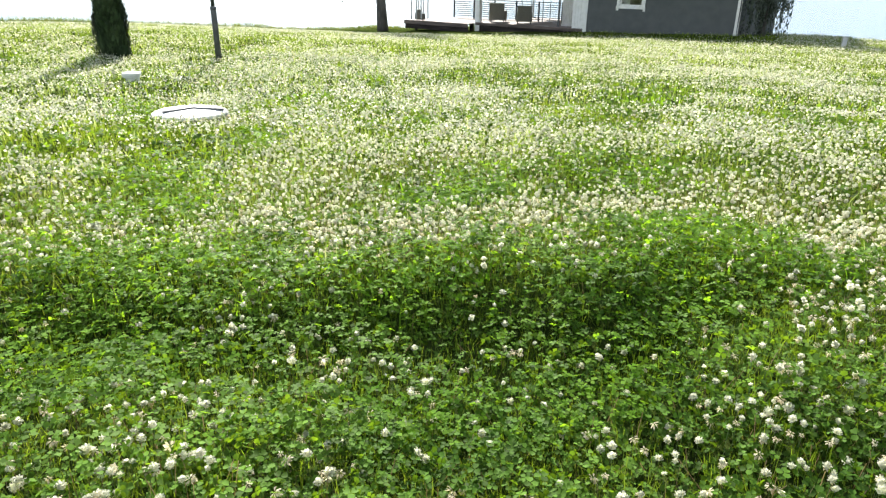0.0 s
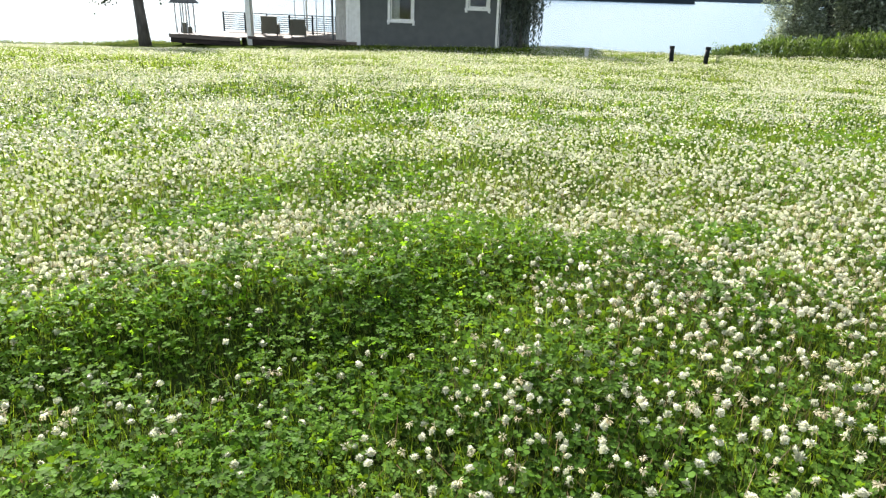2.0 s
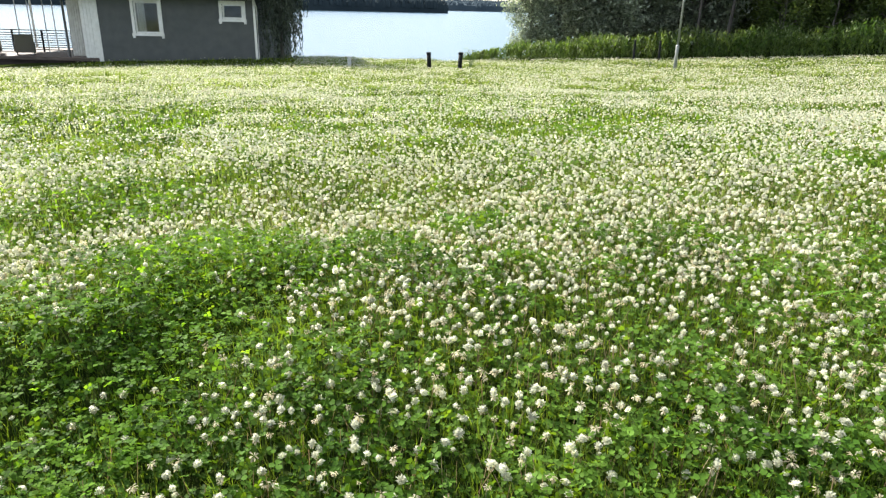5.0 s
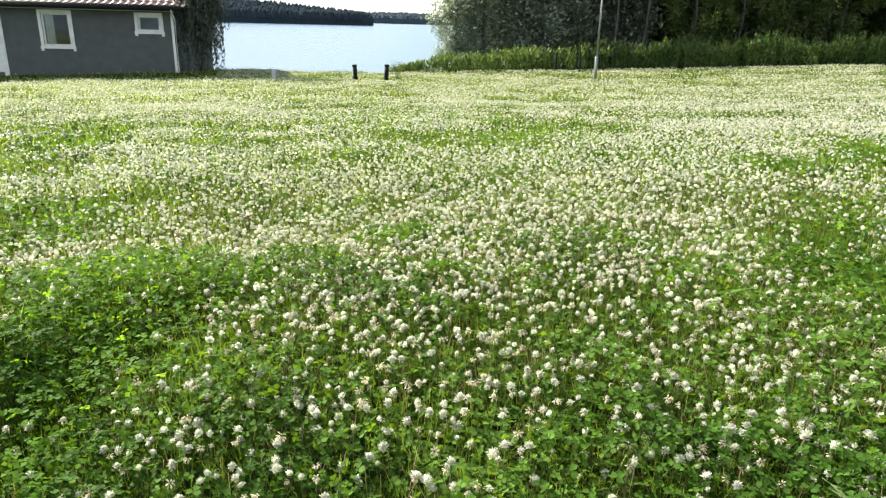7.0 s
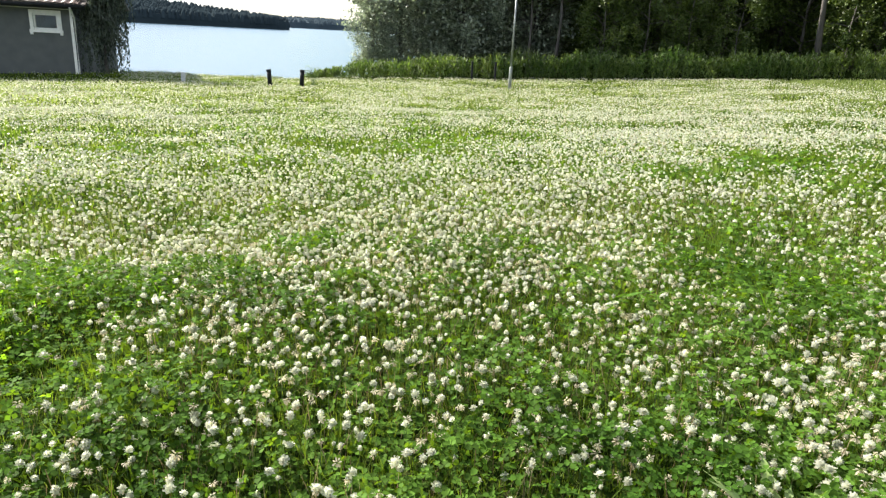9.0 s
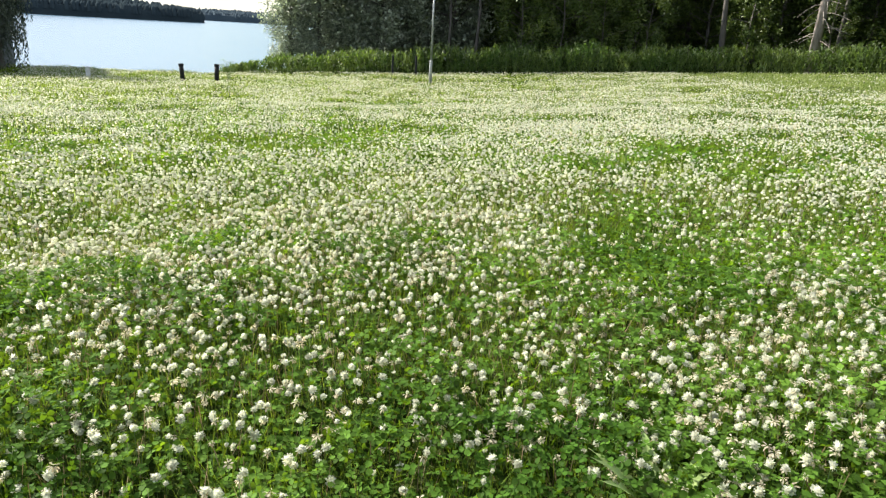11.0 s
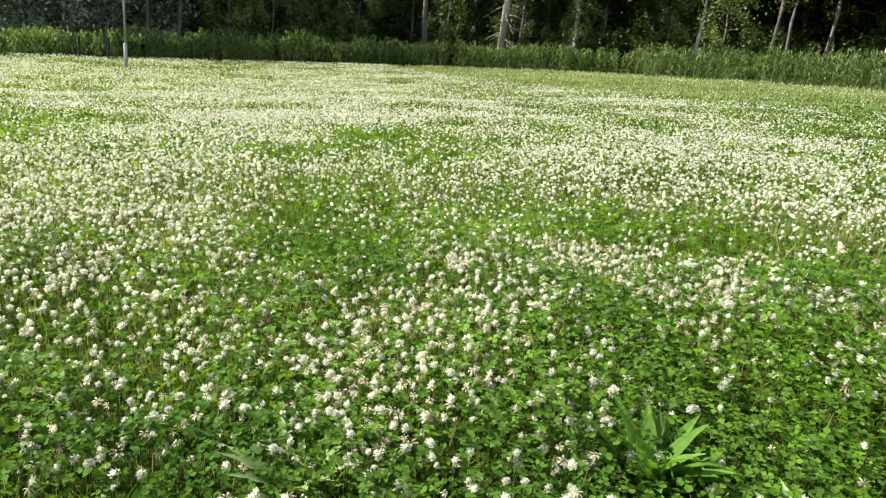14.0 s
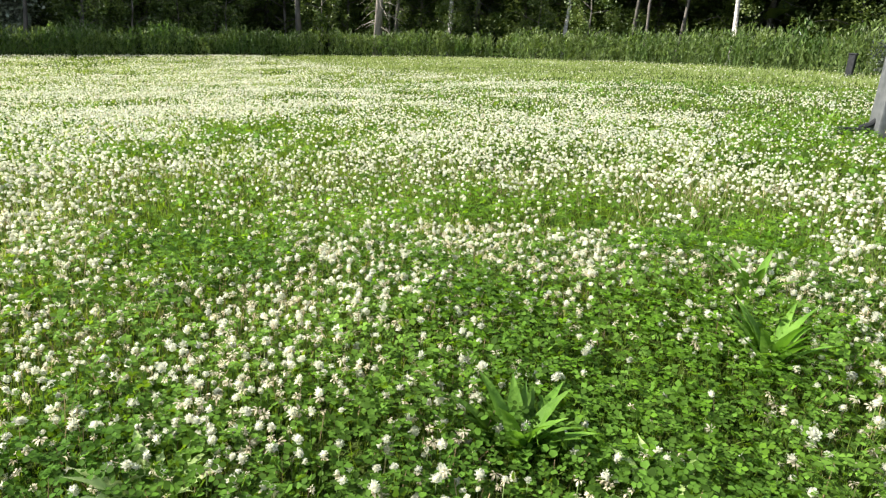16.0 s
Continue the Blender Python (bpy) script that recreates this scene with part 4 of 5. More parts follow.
def bollard(x, y, tall, lean, label):
    b = thing("bollard", on_ground(x, y, 0, 0, lean), label, "bollard", "bollards by the lake")
    part("shaft", turned([(0.085, -0.15), (0.080, tall * 0.6), (0.082, tall - 0.1)], 16), M_BLACK, b, smooth=True)
    part("cap", turned([(0.083, tall - 0.10), (0.092, tall - 0.085), (0.096, tall - 0.03), (0.09, tall), (0.02, tall + 0.005)], 16), M_BLACK, b)
    return b


bollard(-4.61, 26.0, 0.66, (0, -4), "black metal bollard with a wide cap leaning a little")
bollard(-3.44, 26.0, 0.66, (0, 3), "black metal bollard with a wide cap beside a small shrub")

# thin dark fence posts in the herb strip
for x, y in ((3.5, 30.6), (4.55, 30.6)):
    f = thing("fence_post", on_ground(x, y), "thin dark wooden fence post among tall herbs", "fence post", "fence posts")
    part("post", boxes((-0.045, 0.045, -0.045, 0.045, -0.2, 0.86), bevel=0.008), M_BLACK, f)

m_ = thing("marker_box", on_ground(-7.98, 26.6, 14), "small pale grey utility box on the lawn by the water", "utility box")
part("body", boxes((-0.075, 0.075, -0.07, 0.07, -0.15, 0.40), bevel=0.012), M_LID, m_)
part("cover", boxes((-0.085, 0.085, -0.08, 0.08, 0.40, 0.435), bevel=0.01), M_LID, m_)

# tank lid with a folded hatch
lid = thing("tank_lid", on_ground(-7.47, 2.64, 30) @ Matrix.Diagonal((1.16, 1.16, 1.0, 1)), "round pale plastic tank lid with a dark rim in the clover", "tank lid")
part("rim", turned([(0.36, -0.10), (0.36, 0.045), (0.355, 0.05), (0.33, 0.05)], 40), M_BLACK, lid)
part("cover", turned([(0.345, 0.045), (0.345, 0.075), (0.32, 0.088), (0.20, 0.10), (0.02, 0.105)], 40), M_LID, lid, smooth=True)
bm = bmesh.new()
box(bm, -0.30, 0.01, -0.014, 0.014, 0.085, 0.120, m=pose(0, 0.06, 0, 0, 0, 62))
box(bm, -0.01, 0.30, -0.014, 0.014, 0.085, 0.120, m=pose(0, 0.06, 0, 0, 0, 8))
part("seam", bm, M_DARK_STEEL, lid)

cap = thing("vent_cap", on_ground(-11.2, 3.42), "short white vent pipe with a round cap in the grass", "vent cap")
part("pipe", turned([(0.11, -0.1), (0.11, 0.14)], 20), M_WHITE, cap, smooth=True)
part("cap", turned([(0.135, 0.09), (0.14, 0.13), (0.135, 0.155), (0.05, 0.17), (0.01, 0.17)], 24), M_WHITE, cap)


def columnar_conifer(x, y, tall, r):
    c = thing("columnar_conifer", on_ground(x, y), "dense dark columnar conifer standing in the lawn", "conifer")
    part("trunk", tube(bmesh.new(), [(0, 0, -0.1), (0, 0, tall * 0.9)], [0.09, 0.02], 8), M_BARK, c)
    np.random.seed(5)
    cnt = 11000
    h = np.random.rand(cnt)
    a = np.random.uniform(0, 6.283, cnt)
    rr = r * np.interp(h, [0, 0.06, 0.22, 0.42, 0.7, 0.9, 1], [0.9, 1.0, 0.95, 0.66, 0.45, 0.2, 0.03]) * (1 + 0.12 * np.sin(a * 3 + h * 14) + 0.06 * np.sin(a * 7 + h * 31)) * np.random.uniform(0.72, 1.04, cnt)
    pos = np.stack([rr * np.cos(a), rr * np.sin(a), h * tall], -1)
    spray = [(-0.25, 0, 0), (0.25, 0, 0), (0.12, 0.15, 1.0), (-0.12, 0.15, 1.0)]
    scatter("crown", spray, [(0, 1, 2, 3)], pos, a - 1.57, np.random.uniform(-0.4, 0.6, cnt), np.random.uniform(0.05, 0.12, cnt), M_NEEDLE, c)
    return c


columnar_conifer(-15.04, 4.54, 3.4, 0.32)

# pine between lawn and lake, with one tufted bough hanging low
pine_l = thing("pine_tree", on_ground(-32.8, 26.1), "tall dark pine trunk with a low tufted bough by the lake", "tree")
part("trunk", tube(bmesh.new(), [(0, 0, -0.3), (-0.12, 0, 1.5), (-0.42, 0.0, 5), (-0.5, 0, 9), (-0.3, 0, 13)], [0.36, 0.28, 0.25, 0.19, 0.05], 12), M_BARK, pine_l, smooth=True)
bm, tufts = bmesh.new(), []
rnd = random.Random(3)
for ex, ey, ez, sz in ((-2.4, -0.4, 3.0, 3.9), (-2.9, 0.3, 2.5, 3.6), (1.4, 0.2, 2.9, 3.3)):
    tube(bm, [(-0.25, 0, sz), (ex * 0.6, ey * 0.6, sz + 0.1), (ex, ey, ez)], [0.06, 0.04, 0.012], 6)
    tufts += [(ex + rnd.gauss(0, 0.28), ey + rnd.gauss(0, 0.3), ez + rnd.gauss(0, 0.16)) for _ in range(7)]
for i in range(26):
    a, z = i * 2.4, 6.5 + i * 0.26
    reach = 2.6 * (1 - (z - 6.5) / 9)
    e = (-0.4 + math.cos(a) * reach, math.sin(a) * reach, z + rnd.uniform(-0.2, 0.5))
    tube(bm, [(-0.45, 0, z), e], [0.05, 0.012], 5)
    tufts += [(e[0] + rnd.gauss(0, 0.35), e[1] + rnd.gauss(0, 0.35), e[2] + rnd.gauss(0, 0.2)) for _ in range(9)]
tagged(part("branchwork", bm, M_BARK, pine_l), kind="stuff")
np.random.seed(9)
leaf_cloud("crown", tufts, 0.17, 44, 0.15, M_NEEDLE, pine_l)

# small twiggy shrub beside the bollard
sh = thing("small_shrub", on_ground(-3.05, 26.3), "small wispy shrub beside a black bollard", "shrub")
bm = bmesh.new()
tips = []
for i in range(12):
    a = i * 2.4
    e = (0.22 * math.cos(a), 0.22 * math.sin(a), 0.45 + 0.3 * rnd.random())
    tube(bm, [(0, 0, -0.05), (e[0] * 0.4, e[1] * 0.4, e[2] * 0.6), e], [0.009, 0.006, 0.002], 4)
    tips += [e, (e[0] * 0.7, e[1] * 0.7, e[2] * 0.75)]
part("twigs", bm, M_STEM, sh)
leaf_cloud("leaves", tips, 0.07, 16, 0.05, M_HERB, sh)

# grey frame with a braced foot, standing in the short grass
fr = thing("garden_frame", on_ground(8.62, 1.67, -44), "grey steel garden frame post with a diagonal brace and dark foot", "garden frame")
part("post", boxes((0.02, 0.27, -0.10, 0.10, 0.0, 2.1), bevel=0.02), M_DARK_STEEL, fr, "broad grey upright")
part("foot", boxes((-0.32, 0.19, -0.05, 0.05, 0.02, 0.10), bevel=0.015), M_BLACK, fr, "dark flat foot")
part("brace", tube(bmesh.new(), [(-0.12, 0, 0.09), (0.0, 0, 0.15), (0.24, 0, 0.40)], [0.035, 0.03, 0.03], 8), M_BLACK, fr)
part("brace", tube(bmesh.new(), [(0.10, -0.16, 0.02), (0.24, -0.02, 0.42)], [0.03, 0.03], 8), M_BLACK, fr)

# dark gate post and a grey shrub by the herb strip
gt = thing("gate_post", on_ground(22.0, 6.0), "dark wooden gate post before the tall herbs", "gate post")
part("post", boxes((-0.09, 0.09, -0.09, 0.09, -0.2, 0.62), bevel=0.02), M_BLACK, gt)
part("cap", boxes((-0.11, 0.11, -0.11, 0.11, 0.62, 0.66), bevel=0.015), M_BLACK, gt)
gs = thing("grey_shrub", on_ground(22.4, 4.9), "low grey-green shrub beside a dark gate post", "shrub")
bm, tips = bmesh.new(), []
for i in range(22):
    a, r = i * 2.4, 0.25 + 0.6 * rnd.random()
    e = (r * math.cos(a), r * math.sin(a), 0.35 + 0.55 * rnd.random())
    tube(bm, [(0, 0, -0.05), (e[0] * 0.5, e[1] * 0.5, e[2] * 0.7), e], [0.014, 0.009, 0.003], 4)
    tips += [e, (e[0] * 0.75, e[1] * 0.75, e[2] * 0.6)]
part("twigs", bm, M_BARK, gs)
np.random.seed(19)
leaf_cloud("leaves", tips, 0.14, 46, 0.075, M_WEEP, gs)


# ---- clover lawn ----
EYE = (0.1, -0.3)
# lush places with few flowers: centre, half width across and along the view from the path, strength
GREEN_NEAR = [(-2.3, 1.21, 0.81, 0.24, 0.85), (-1.46, 1.9, 0.42, 0.26, 0.85), (-3.16, 0.15, 0.33, 0.35, 0.8), (-3.01, 0.83, 0.41, 0.17, 0.8), (-1.16, 0.78, 0.31, 0.13, 0.6), (1.06, 1.08, 0.18, 0.12, 0.6), (-1.55, 0.57, 0.53, 0.15, 0.7), (1.41, 0.86, 0.21, 0.12, 0.5), (2.0, 0.42, 0.5, 0.35, 0.55), (-1.4, 1.03, 0.54, 0.16, 0.7), (-1.48, 1.63, 0.37, 0.24, 0.8), (2.12, 0.91, 0.28, 0.26, 0.7), (-2.44, 0.06, 0.42, 0.25, 0.6), (-2.36, 0.84, 0.46, 0.32, 0.4), (2.55, 0.53, 0.24, 0.22, 0.9), (2.17, 1.3, 0.2, 0.28, 0.6), (2.65, 0.27, 0.28, 0.22, 0.9), (-1.05, 2.58, 0.22, 0.17, 0.7)]
GREEN_MIDDLE = [(2.01, 2.2, 0.29, 0.46, 0.45), (-1.52, 2.53, 0.48, 0.53, 0.8), (-3.14, 0.42, 0.59, 0.42, 0.8), (1.63, 2.59, 0.21, 0.36, 0.4), (0.75, 3.18, 0.18, 0.14, 0.4), (3.35, 0.99, 0.24, 0.4, 0.7), (-0.39, 3.28, 0.2, 0.19, 0.6), (-3.75, 0.16, 0.2, 0.2, 0.7), (2.52, 2.67, 0.29, 0.56, 0.3), (3.99, 0.76, 0.21, 0.53, 0.7), (-3.14, 2.44, 0.33, 0.38, 0.8), (3.11, 2.61, 0.47, 0.72, 0.5), (3.52, 2.32, 0.24, 0.57, 0.55), (-3.25, 2.67, 0.31, 0.45, 0.8), (-4.26, 0.83, 0.37, 0.26, 0.8), (3.86, 1.94, 0.34, 0.48, 0.5)]
GREEN_FAR = [(2.38, 3.65, 0.26, 0.27, 0.48), (-3.29, 3.15, 0.27, 0.26, 0.8), (2.66, 3.68, 0.16, 0.17, 0.56), (-4.58, 1.14, 0.34, 0.77, 0.9), (-2.7, 3.7, 0.51, 0.48, 0.8), (-0.01, 4.58, 0.15, 0.28, 0.28), (-0.08, 4.82, 0.22, 0.38, 0.28), (-3.47, 4.08, 0.26, 0.27, 0.28), (2.28, 5.36, 0.19, 0.3, 0.33), (2.73, 5.31, 0.3, 0.57, 0.28), (3.63, 4.78, 0.2, 0.49, 0.39), (-5.63, 2.39, 0.26, 0.46, 0.7), (-5.31, 4.07, 0.17, 0.52, 0.5)]
GREEN_FARTHEST = [(3.78, 6.01, 0.57, 0.81, 0.28), (1.31, 7.41, 0.32, 0.77, 0.33), (0.44, 7.63, 0.38, 0.87, 0.39), (0.49, 8.12, 0.43, 0.95, 0.39), (-8.42, 2.41, 0.28, 0.9, 0.8), (-4.7, 7.4, 0.43, 0.68, 0.6), (8.68, 2.18, 0.72, 2.08, 0.65), (-7.77, 4.32, 0.46, 0.6, 0.6), (-5.14, 8.06, 0.6, 0.73, 0.6), (-1.47, 10.23, 0.53, 0.81, 0.39), (-4.31, 9.9, 0.62, 0.7, 0.5), (-1.72, 10.69, 0.93, 1.3, 0.39), (-9.25, 6.5, 0.31, 0.59, 0.5), (-12.74, 4.46, 0.29, 0.79, 0.5)]
# where the flowers stand thickest
BLOOM_NEAR = [(-0.69, 1.41, 0.22, 0.27, 0.6), (0.65, 1.57, 0.24, 0.36, 0.6), (-0.77, 1.53, 0.31, 0.30, 0.6), (0.65, 1.76, 0.30, 0.25, 0.6), (0.12, 1.67, 0.36, 0.34, 0.6), (-1.6, 0.1, 0.19, 0.08, 0.5), (-0.67, 1.28, 0.18, 0.08, 0.5), (-1.83, -0.01, 0.13, 0.07, 0.6), (-0.42, 1.95, 0.22, 0.29, 0.8), (1.27, 1.65, 0.18, 0.17, 0.5), (-0.15, 2.1, 0.31, 0.31, 0.7), (-0.78, 2.01, 0.2, 0.22, 0.6), (1.2, 1.87, 0.29, 0.13, 0.9), (0.44, 2.15, 0.23, 0.14, 0.7), (1.66, 1.65, 0.21, 0.1, 0.7), (1.51, 1.96, 0.26, 0.14, 0.8), (-0.37, 2.6, 0.23, 0.27, 1.0), (-2.3, 1.66, 0.15, 0.24, 0.9)]
BLOOM_MIDDLE = [(-2.28, 1.95, 0.34, 0.41, 1.0), (-2.78, 1.32, 0.28, 0.25, 0.8), (3.0, 0.92, 0.16, 0.26, 0.8), (0.2, 2.96, 0.38, 0.36, 1.0), (-1.14, 2.87, 0.3, 0.46, 0.7), (1.29, 2.91, 0.23, 0.36, 1.0), (2.8, 1.74, 0.27, 0.29, 0.9), (-2.29, 2.41, 0.32, 0.3, 0.8), (-3.65, 1.28, 0.28, 0.21, 0.7), (0.15, 3.78, 0.34, 0.38, 0.7), (0.51, 3.93, 0.69, 0.6, 0.9), (-1.98, 3.61, 0.45, 0.31, 0.9)]
BLOOM_FAR = [(1.29, 3.95, 0.46, 0.8, 1.0), (-1.79, 3.92, 0.54, 0.46, 0.9), (1.15, 4.24, 0.4, 0.85, 0.9), (-3.91, 3.04, 0.53, 0.59, 0.9), (5.05, 0.89, 0.31, 0.49, 0.9), (1.78, 4.67, 0.37, 0.97, 1.0), (5.07, 1.5, 0.43, 0.52, 0.8), (-1.17, 4.97, 0.9, 0.76, 0.8), (-5.39, 0.58, 0.34, 0.66, 0.8), (4.28, 3.5, 0.91, 0.36, 0.9), (-3.92, 4.25, 1.05, 0.86, 0.8), (-2.65, 5.73, 0.83, 1.02, 0.9), (5.72, 3.7, 1.14, 1.08, 0.8), (-6.52, 2.77, 0.59, 0.76, 0.8), (3.23, 8.08, 0.95, 1.29, 0.9)]
# short grass with hardly a flower, before the wood
SHORT = [(8.4, 1.8, 1.3, 1.5, 0.75), (15.5, 7.5, 4.2, 4.0, 0.9), (18.5, 15.0, 4.0, 3.6, 0.75), (12.0, 2.6, 3.0, 2.4, 0.8)]


def value_noise(x, y, s, seed):
    """Smooth noise between 0 and 1 over the lawn, with features s metres wide."""
    rng = np.random.RandomState(seed)
    g = rng.rand(64, 64)
    u, v = x / s + 1000.3, y / s + 1000.7
    i, j = np.floor(u).astype(int), np.floor(v).astype(int)
    a, b = u - i, v - j
    a, b = a * a * (3 - 2 * a), b * b * (3 - 2 * b)
    p = lambda q, w: g[q % 64, w % 64]
    return (p(i, j) * (1 - a) + p(i + 1, j) * a) * (1 - b) + (p(i, j + 1) * (1 - a) + p(i + 1, j + 1) * a) * b


def spots(x, y, *lists):
    """The strongest of the patches at a place, 0 to 1: flat in the middle, with a fairly quick, ragged edge."""
    d = np.zeros_like(x)
    wob = 0.65 + 0.7 * value_noise(x, y, 0.22, 21)
    for a, b, across, along, s in (e for rows in lists for e in rows):
        ux, uy = a - EYE[0], b - EYE[1]
        r = math.hypot(ux, uy)
        ux, uy = ux / r, uy / r
        q = (((x - a) * uy - (y - b) * ux) / (across * 1.15)) ** 2 + (((x - a) * ux + (y - b) * uy) / (along * 1.15)) ** 2
        d = np.maximum(d, s * np.exp(-(q * wob) ** 2))
    return d


def lush(x, y):
    return spots(x, y, GREEN_NEAR, GREEN_MIDDLE, GREEN_FAR, GREEN_FARTHEST)


def richness(x, y):
    """How thickly the clover blooms, 0 to 1."""
    n_ = 0.45 * value_noise(x, y, 0.8, 1) + 0.35 * value_noise(x, y, 0.30, 2) + 0.30 * value_noise(x, y, 2.6, 3)
    d = np.clip((n_ - 0.30) * 2.5, 0.10, 1.0)
    near = np.clip((7.0 - np.hypot(x, y)) / 3.0, 0, 1)
    d = d * (1 + near * (np.clip(0.25 + 1.5 * value_noise(x, y, 0.13, 5), 0.3, 1.35) - 1))
    # thin by the house and before the wood
    hx, hy = (x + 19.9) * 0.9898 + (y - 28.0) * 0.1426, -(x + 19.9) * 0.1426 + (y - 28.0) * 0.9898
    d = d * np.where((hx > -11) & (hx < 9), np.clip((-hy - 1.5) / 3.0, 0.08, 1), 1)
    d = d * (1 - 0.88 * np.clip((x - 12.4 - 0.10 * y) / 1.2, 0, 1))
    g = np.maximum(lush(x, y), spots(x, y, SHORT))
    d = d + (1.1 - d) * 0.85 * spots(x, y, BLOOM_NEAR, BLOOM_MIDDLE, BLOOM_FAR) * (1 - 0.7 * g)
    near = np.maximum(np.clip((np.hypot(x, y) - 2.2) / 2.0, 0, 1), 2.2 * (x > 0.5) * (y < 1.6))
    return np.clip(d * (1 - (0.95 - 0.17 * near) * g) * (1 - 0.72 * cushion(x, y)[1]), 0, 1)


def sprinkle(r0, r1, per, keep=None):
    """Random places on the lawn between two distances from the path, per square metre, thinned by keep."""
    wide = 97 if r0 < 6 else 84
    area = (r1 * r1 - r0 * r0) * math.pi * wide / 180
    cnt = int(area * per)
    r = np.sqrt(np.random.uniform(r0 * r0, r1 * r1, cnt))
    b = np.radians(np.random.uniform(-wide, wide, cnt))
    x, y = EYE[0] + r * np.sin(b), EYE[1] + r * np.cos(b)
    ok = np.hypot(x, y) < crest(np.degrees(np.arctan2(x, y))) + 0.4
    # nothing under the house, its deck, the lid or the herb strip
    c, s = 0.9898, 0.1426
    hx, hy = (x + 19.9) * c + (y - 28.0) * s, -(x + 19.9) * s + (y - 28.0) * c
    ok &= ~((hx > -11.4) & (hx < 7.1) & (hy > -0.1 - 0.6 * (hx < -6.4)) & (hy < 6.7))
    ok &= np.hypot(x + 7.47, y - 2.64) > 0.42
    for (x0, y0, _), (x1, y1, _) in zip(HEDGE, HEDGE[1:]):
        run = math.hypot(x1 - x0, y1 - y0)
        nx, ny = (y1 - y0) / run, -(x1 - x0) / run
        t = ((x - x0) * (x1 - x0) + (y - y0) * (y1 - y0)) / run ** 2
        ok &= ~((t > -0.05) & (t < 1.05) & ((x - x0) * nx + (y - y0) * ny < 0.15))
    if keep is not None:
        ok &= np.random.rand(cnt) < keep(x, y)
    x, y = x[ok], y[ok]
    return np.stack([x, y, height(x, y)], -1)


def trefoil(fine):
    """Three folded, notched leaflets round a stalk's top."""
    v, f = [], []
    for k in range(3):
        a = k * 2.094
        c, s = math.cos(a), math.sin(a)
        if fine:
            pts = [(0.03, 0, 0), (0.30, 0.33, 0.09), (0.64, 0.29, 0.07), (0.68, 0, -0.02), (0.64, -0.29, 0.07), (0.30, -0.33, 0.09)]
            f += [(6 * k, 6 * k + 1, 6 * k + 2, 6 * k + 3), (6 * k, 6 * k + 3, 6 * k + 4, 6 * k + 5)]
        else:
            pts = [(0.0, 0, 0), (0.38, 0.32, 0.06), (0.72, 0, -0.03), (0.38, -0.32, 0.06)]
            f += [(4 * k, 4 * k + 1, 4 * k + 2, 4 * k + 3)]
        v += [(x * c - y * s, x * s + y * c, z) for x, y, z in pts]
    return v, f


BLADE = [(-0.5, 0, 0), (0.5, 0, 0), (0.32, 0.16, 0.55), (-0.32, 0.16, 0.55), (0.0, 0.45, 1.0)]


def bloom_shape(petals, seed, faded):
    """A clover head: slender separate florets that rise and spread when fresh, and hang when faded. Radius about one."""
    rnd = random.Random(seed)
    v, f = [], []
    w = 0.17 if petals > 30 else (0.22 if petals > 20 else (0.30 if petals > 10 else 0.42))
    for i in range(petals):
        u = (i + 0.5) / petals
        up = 1.0 - 1.15 * u if not faded else 0.45 - 1.35 * u
        a = i * 2.39996 + rnd.uniform(-0.25, 0.25)
        flat = math.sqrt(max(0.0, 1 - min(1.0, up * up)))
        d = Vector((math.cos(a) * flat, math.sin(a) * flat, up)).normalized()
        side = d.cross(Vector((0, 0, 1)) if abs(d.z) < 0.9 else Vector((1, 0, 0))).normalized()
        lift = d.cross(side)
        long = rnd.uniform(0.78, 1.22) if faded else rnd.uniform(0.88, 1.12)
        wide_at = 0.74 if faded else 0.86
        ww = w * rnd.uniform(0.75, 1.2) * (0.65 if faded else 1.0)
        sink = Vector((0, 0, -0.22 * long)) if faded else Vector((0, 0, 0.10))
        b = len(v)
        v += [tuple(d * 0.18), tuple(d * long * wide_at + side * ww + sink * 0.5), tuple(d * long + lift * 0.08 + sink), tuple(d * long * wide_at - side * ww + sink * 0.5)]
        f += [(b, b + 1, b + 2), (b, b + 2, b + 3)]
    return v, f


def ball_shape(rings, sides, low):
    v, f = [(0, 0, 1.0)], []
    for i in range(1, rings + 1):
        e = math.pi / 2 - (math.pi / 2 + low) * i / rings
        for k in range(sides):
            a = (k + 0.5 * (i % 2)) * 2 * math.pi / sides
            q = 1.12 if (i + k) % 2 else 0.82
            v.append((q * math.cos(e) * math.cos(a), q * math.cos(e) * math.sin(a), q * math.sin(e)))
    for k in range(sides):
        f.append((0, 1 + k, 1 + (k + 1) % sides))
    for i in range(rings - 1):
        for k in range(sides):
            a, b = 1 + i * sides + k, 1 + i * sides + (k + 1) % sides
            c, d = a + sides, b + sides
            f += [(a, c, b), (b, c, d)]
    return v, f


np.random.seed(17)
U = np.random.uniform


def cored(petals, seed):
    """A fresh head: florets round a solid middle."""
    v, f = bloom_shape(petals, seed, False)
    bv, bf = ball_shape(2, 5, 0.5)
    k = 0.78 if petals > 10 else 0.90
    return v + [(x * k, y * k, z * k) for x, y, z in bv], f + [tuple(i + len(v) for i in t) for t in bf]


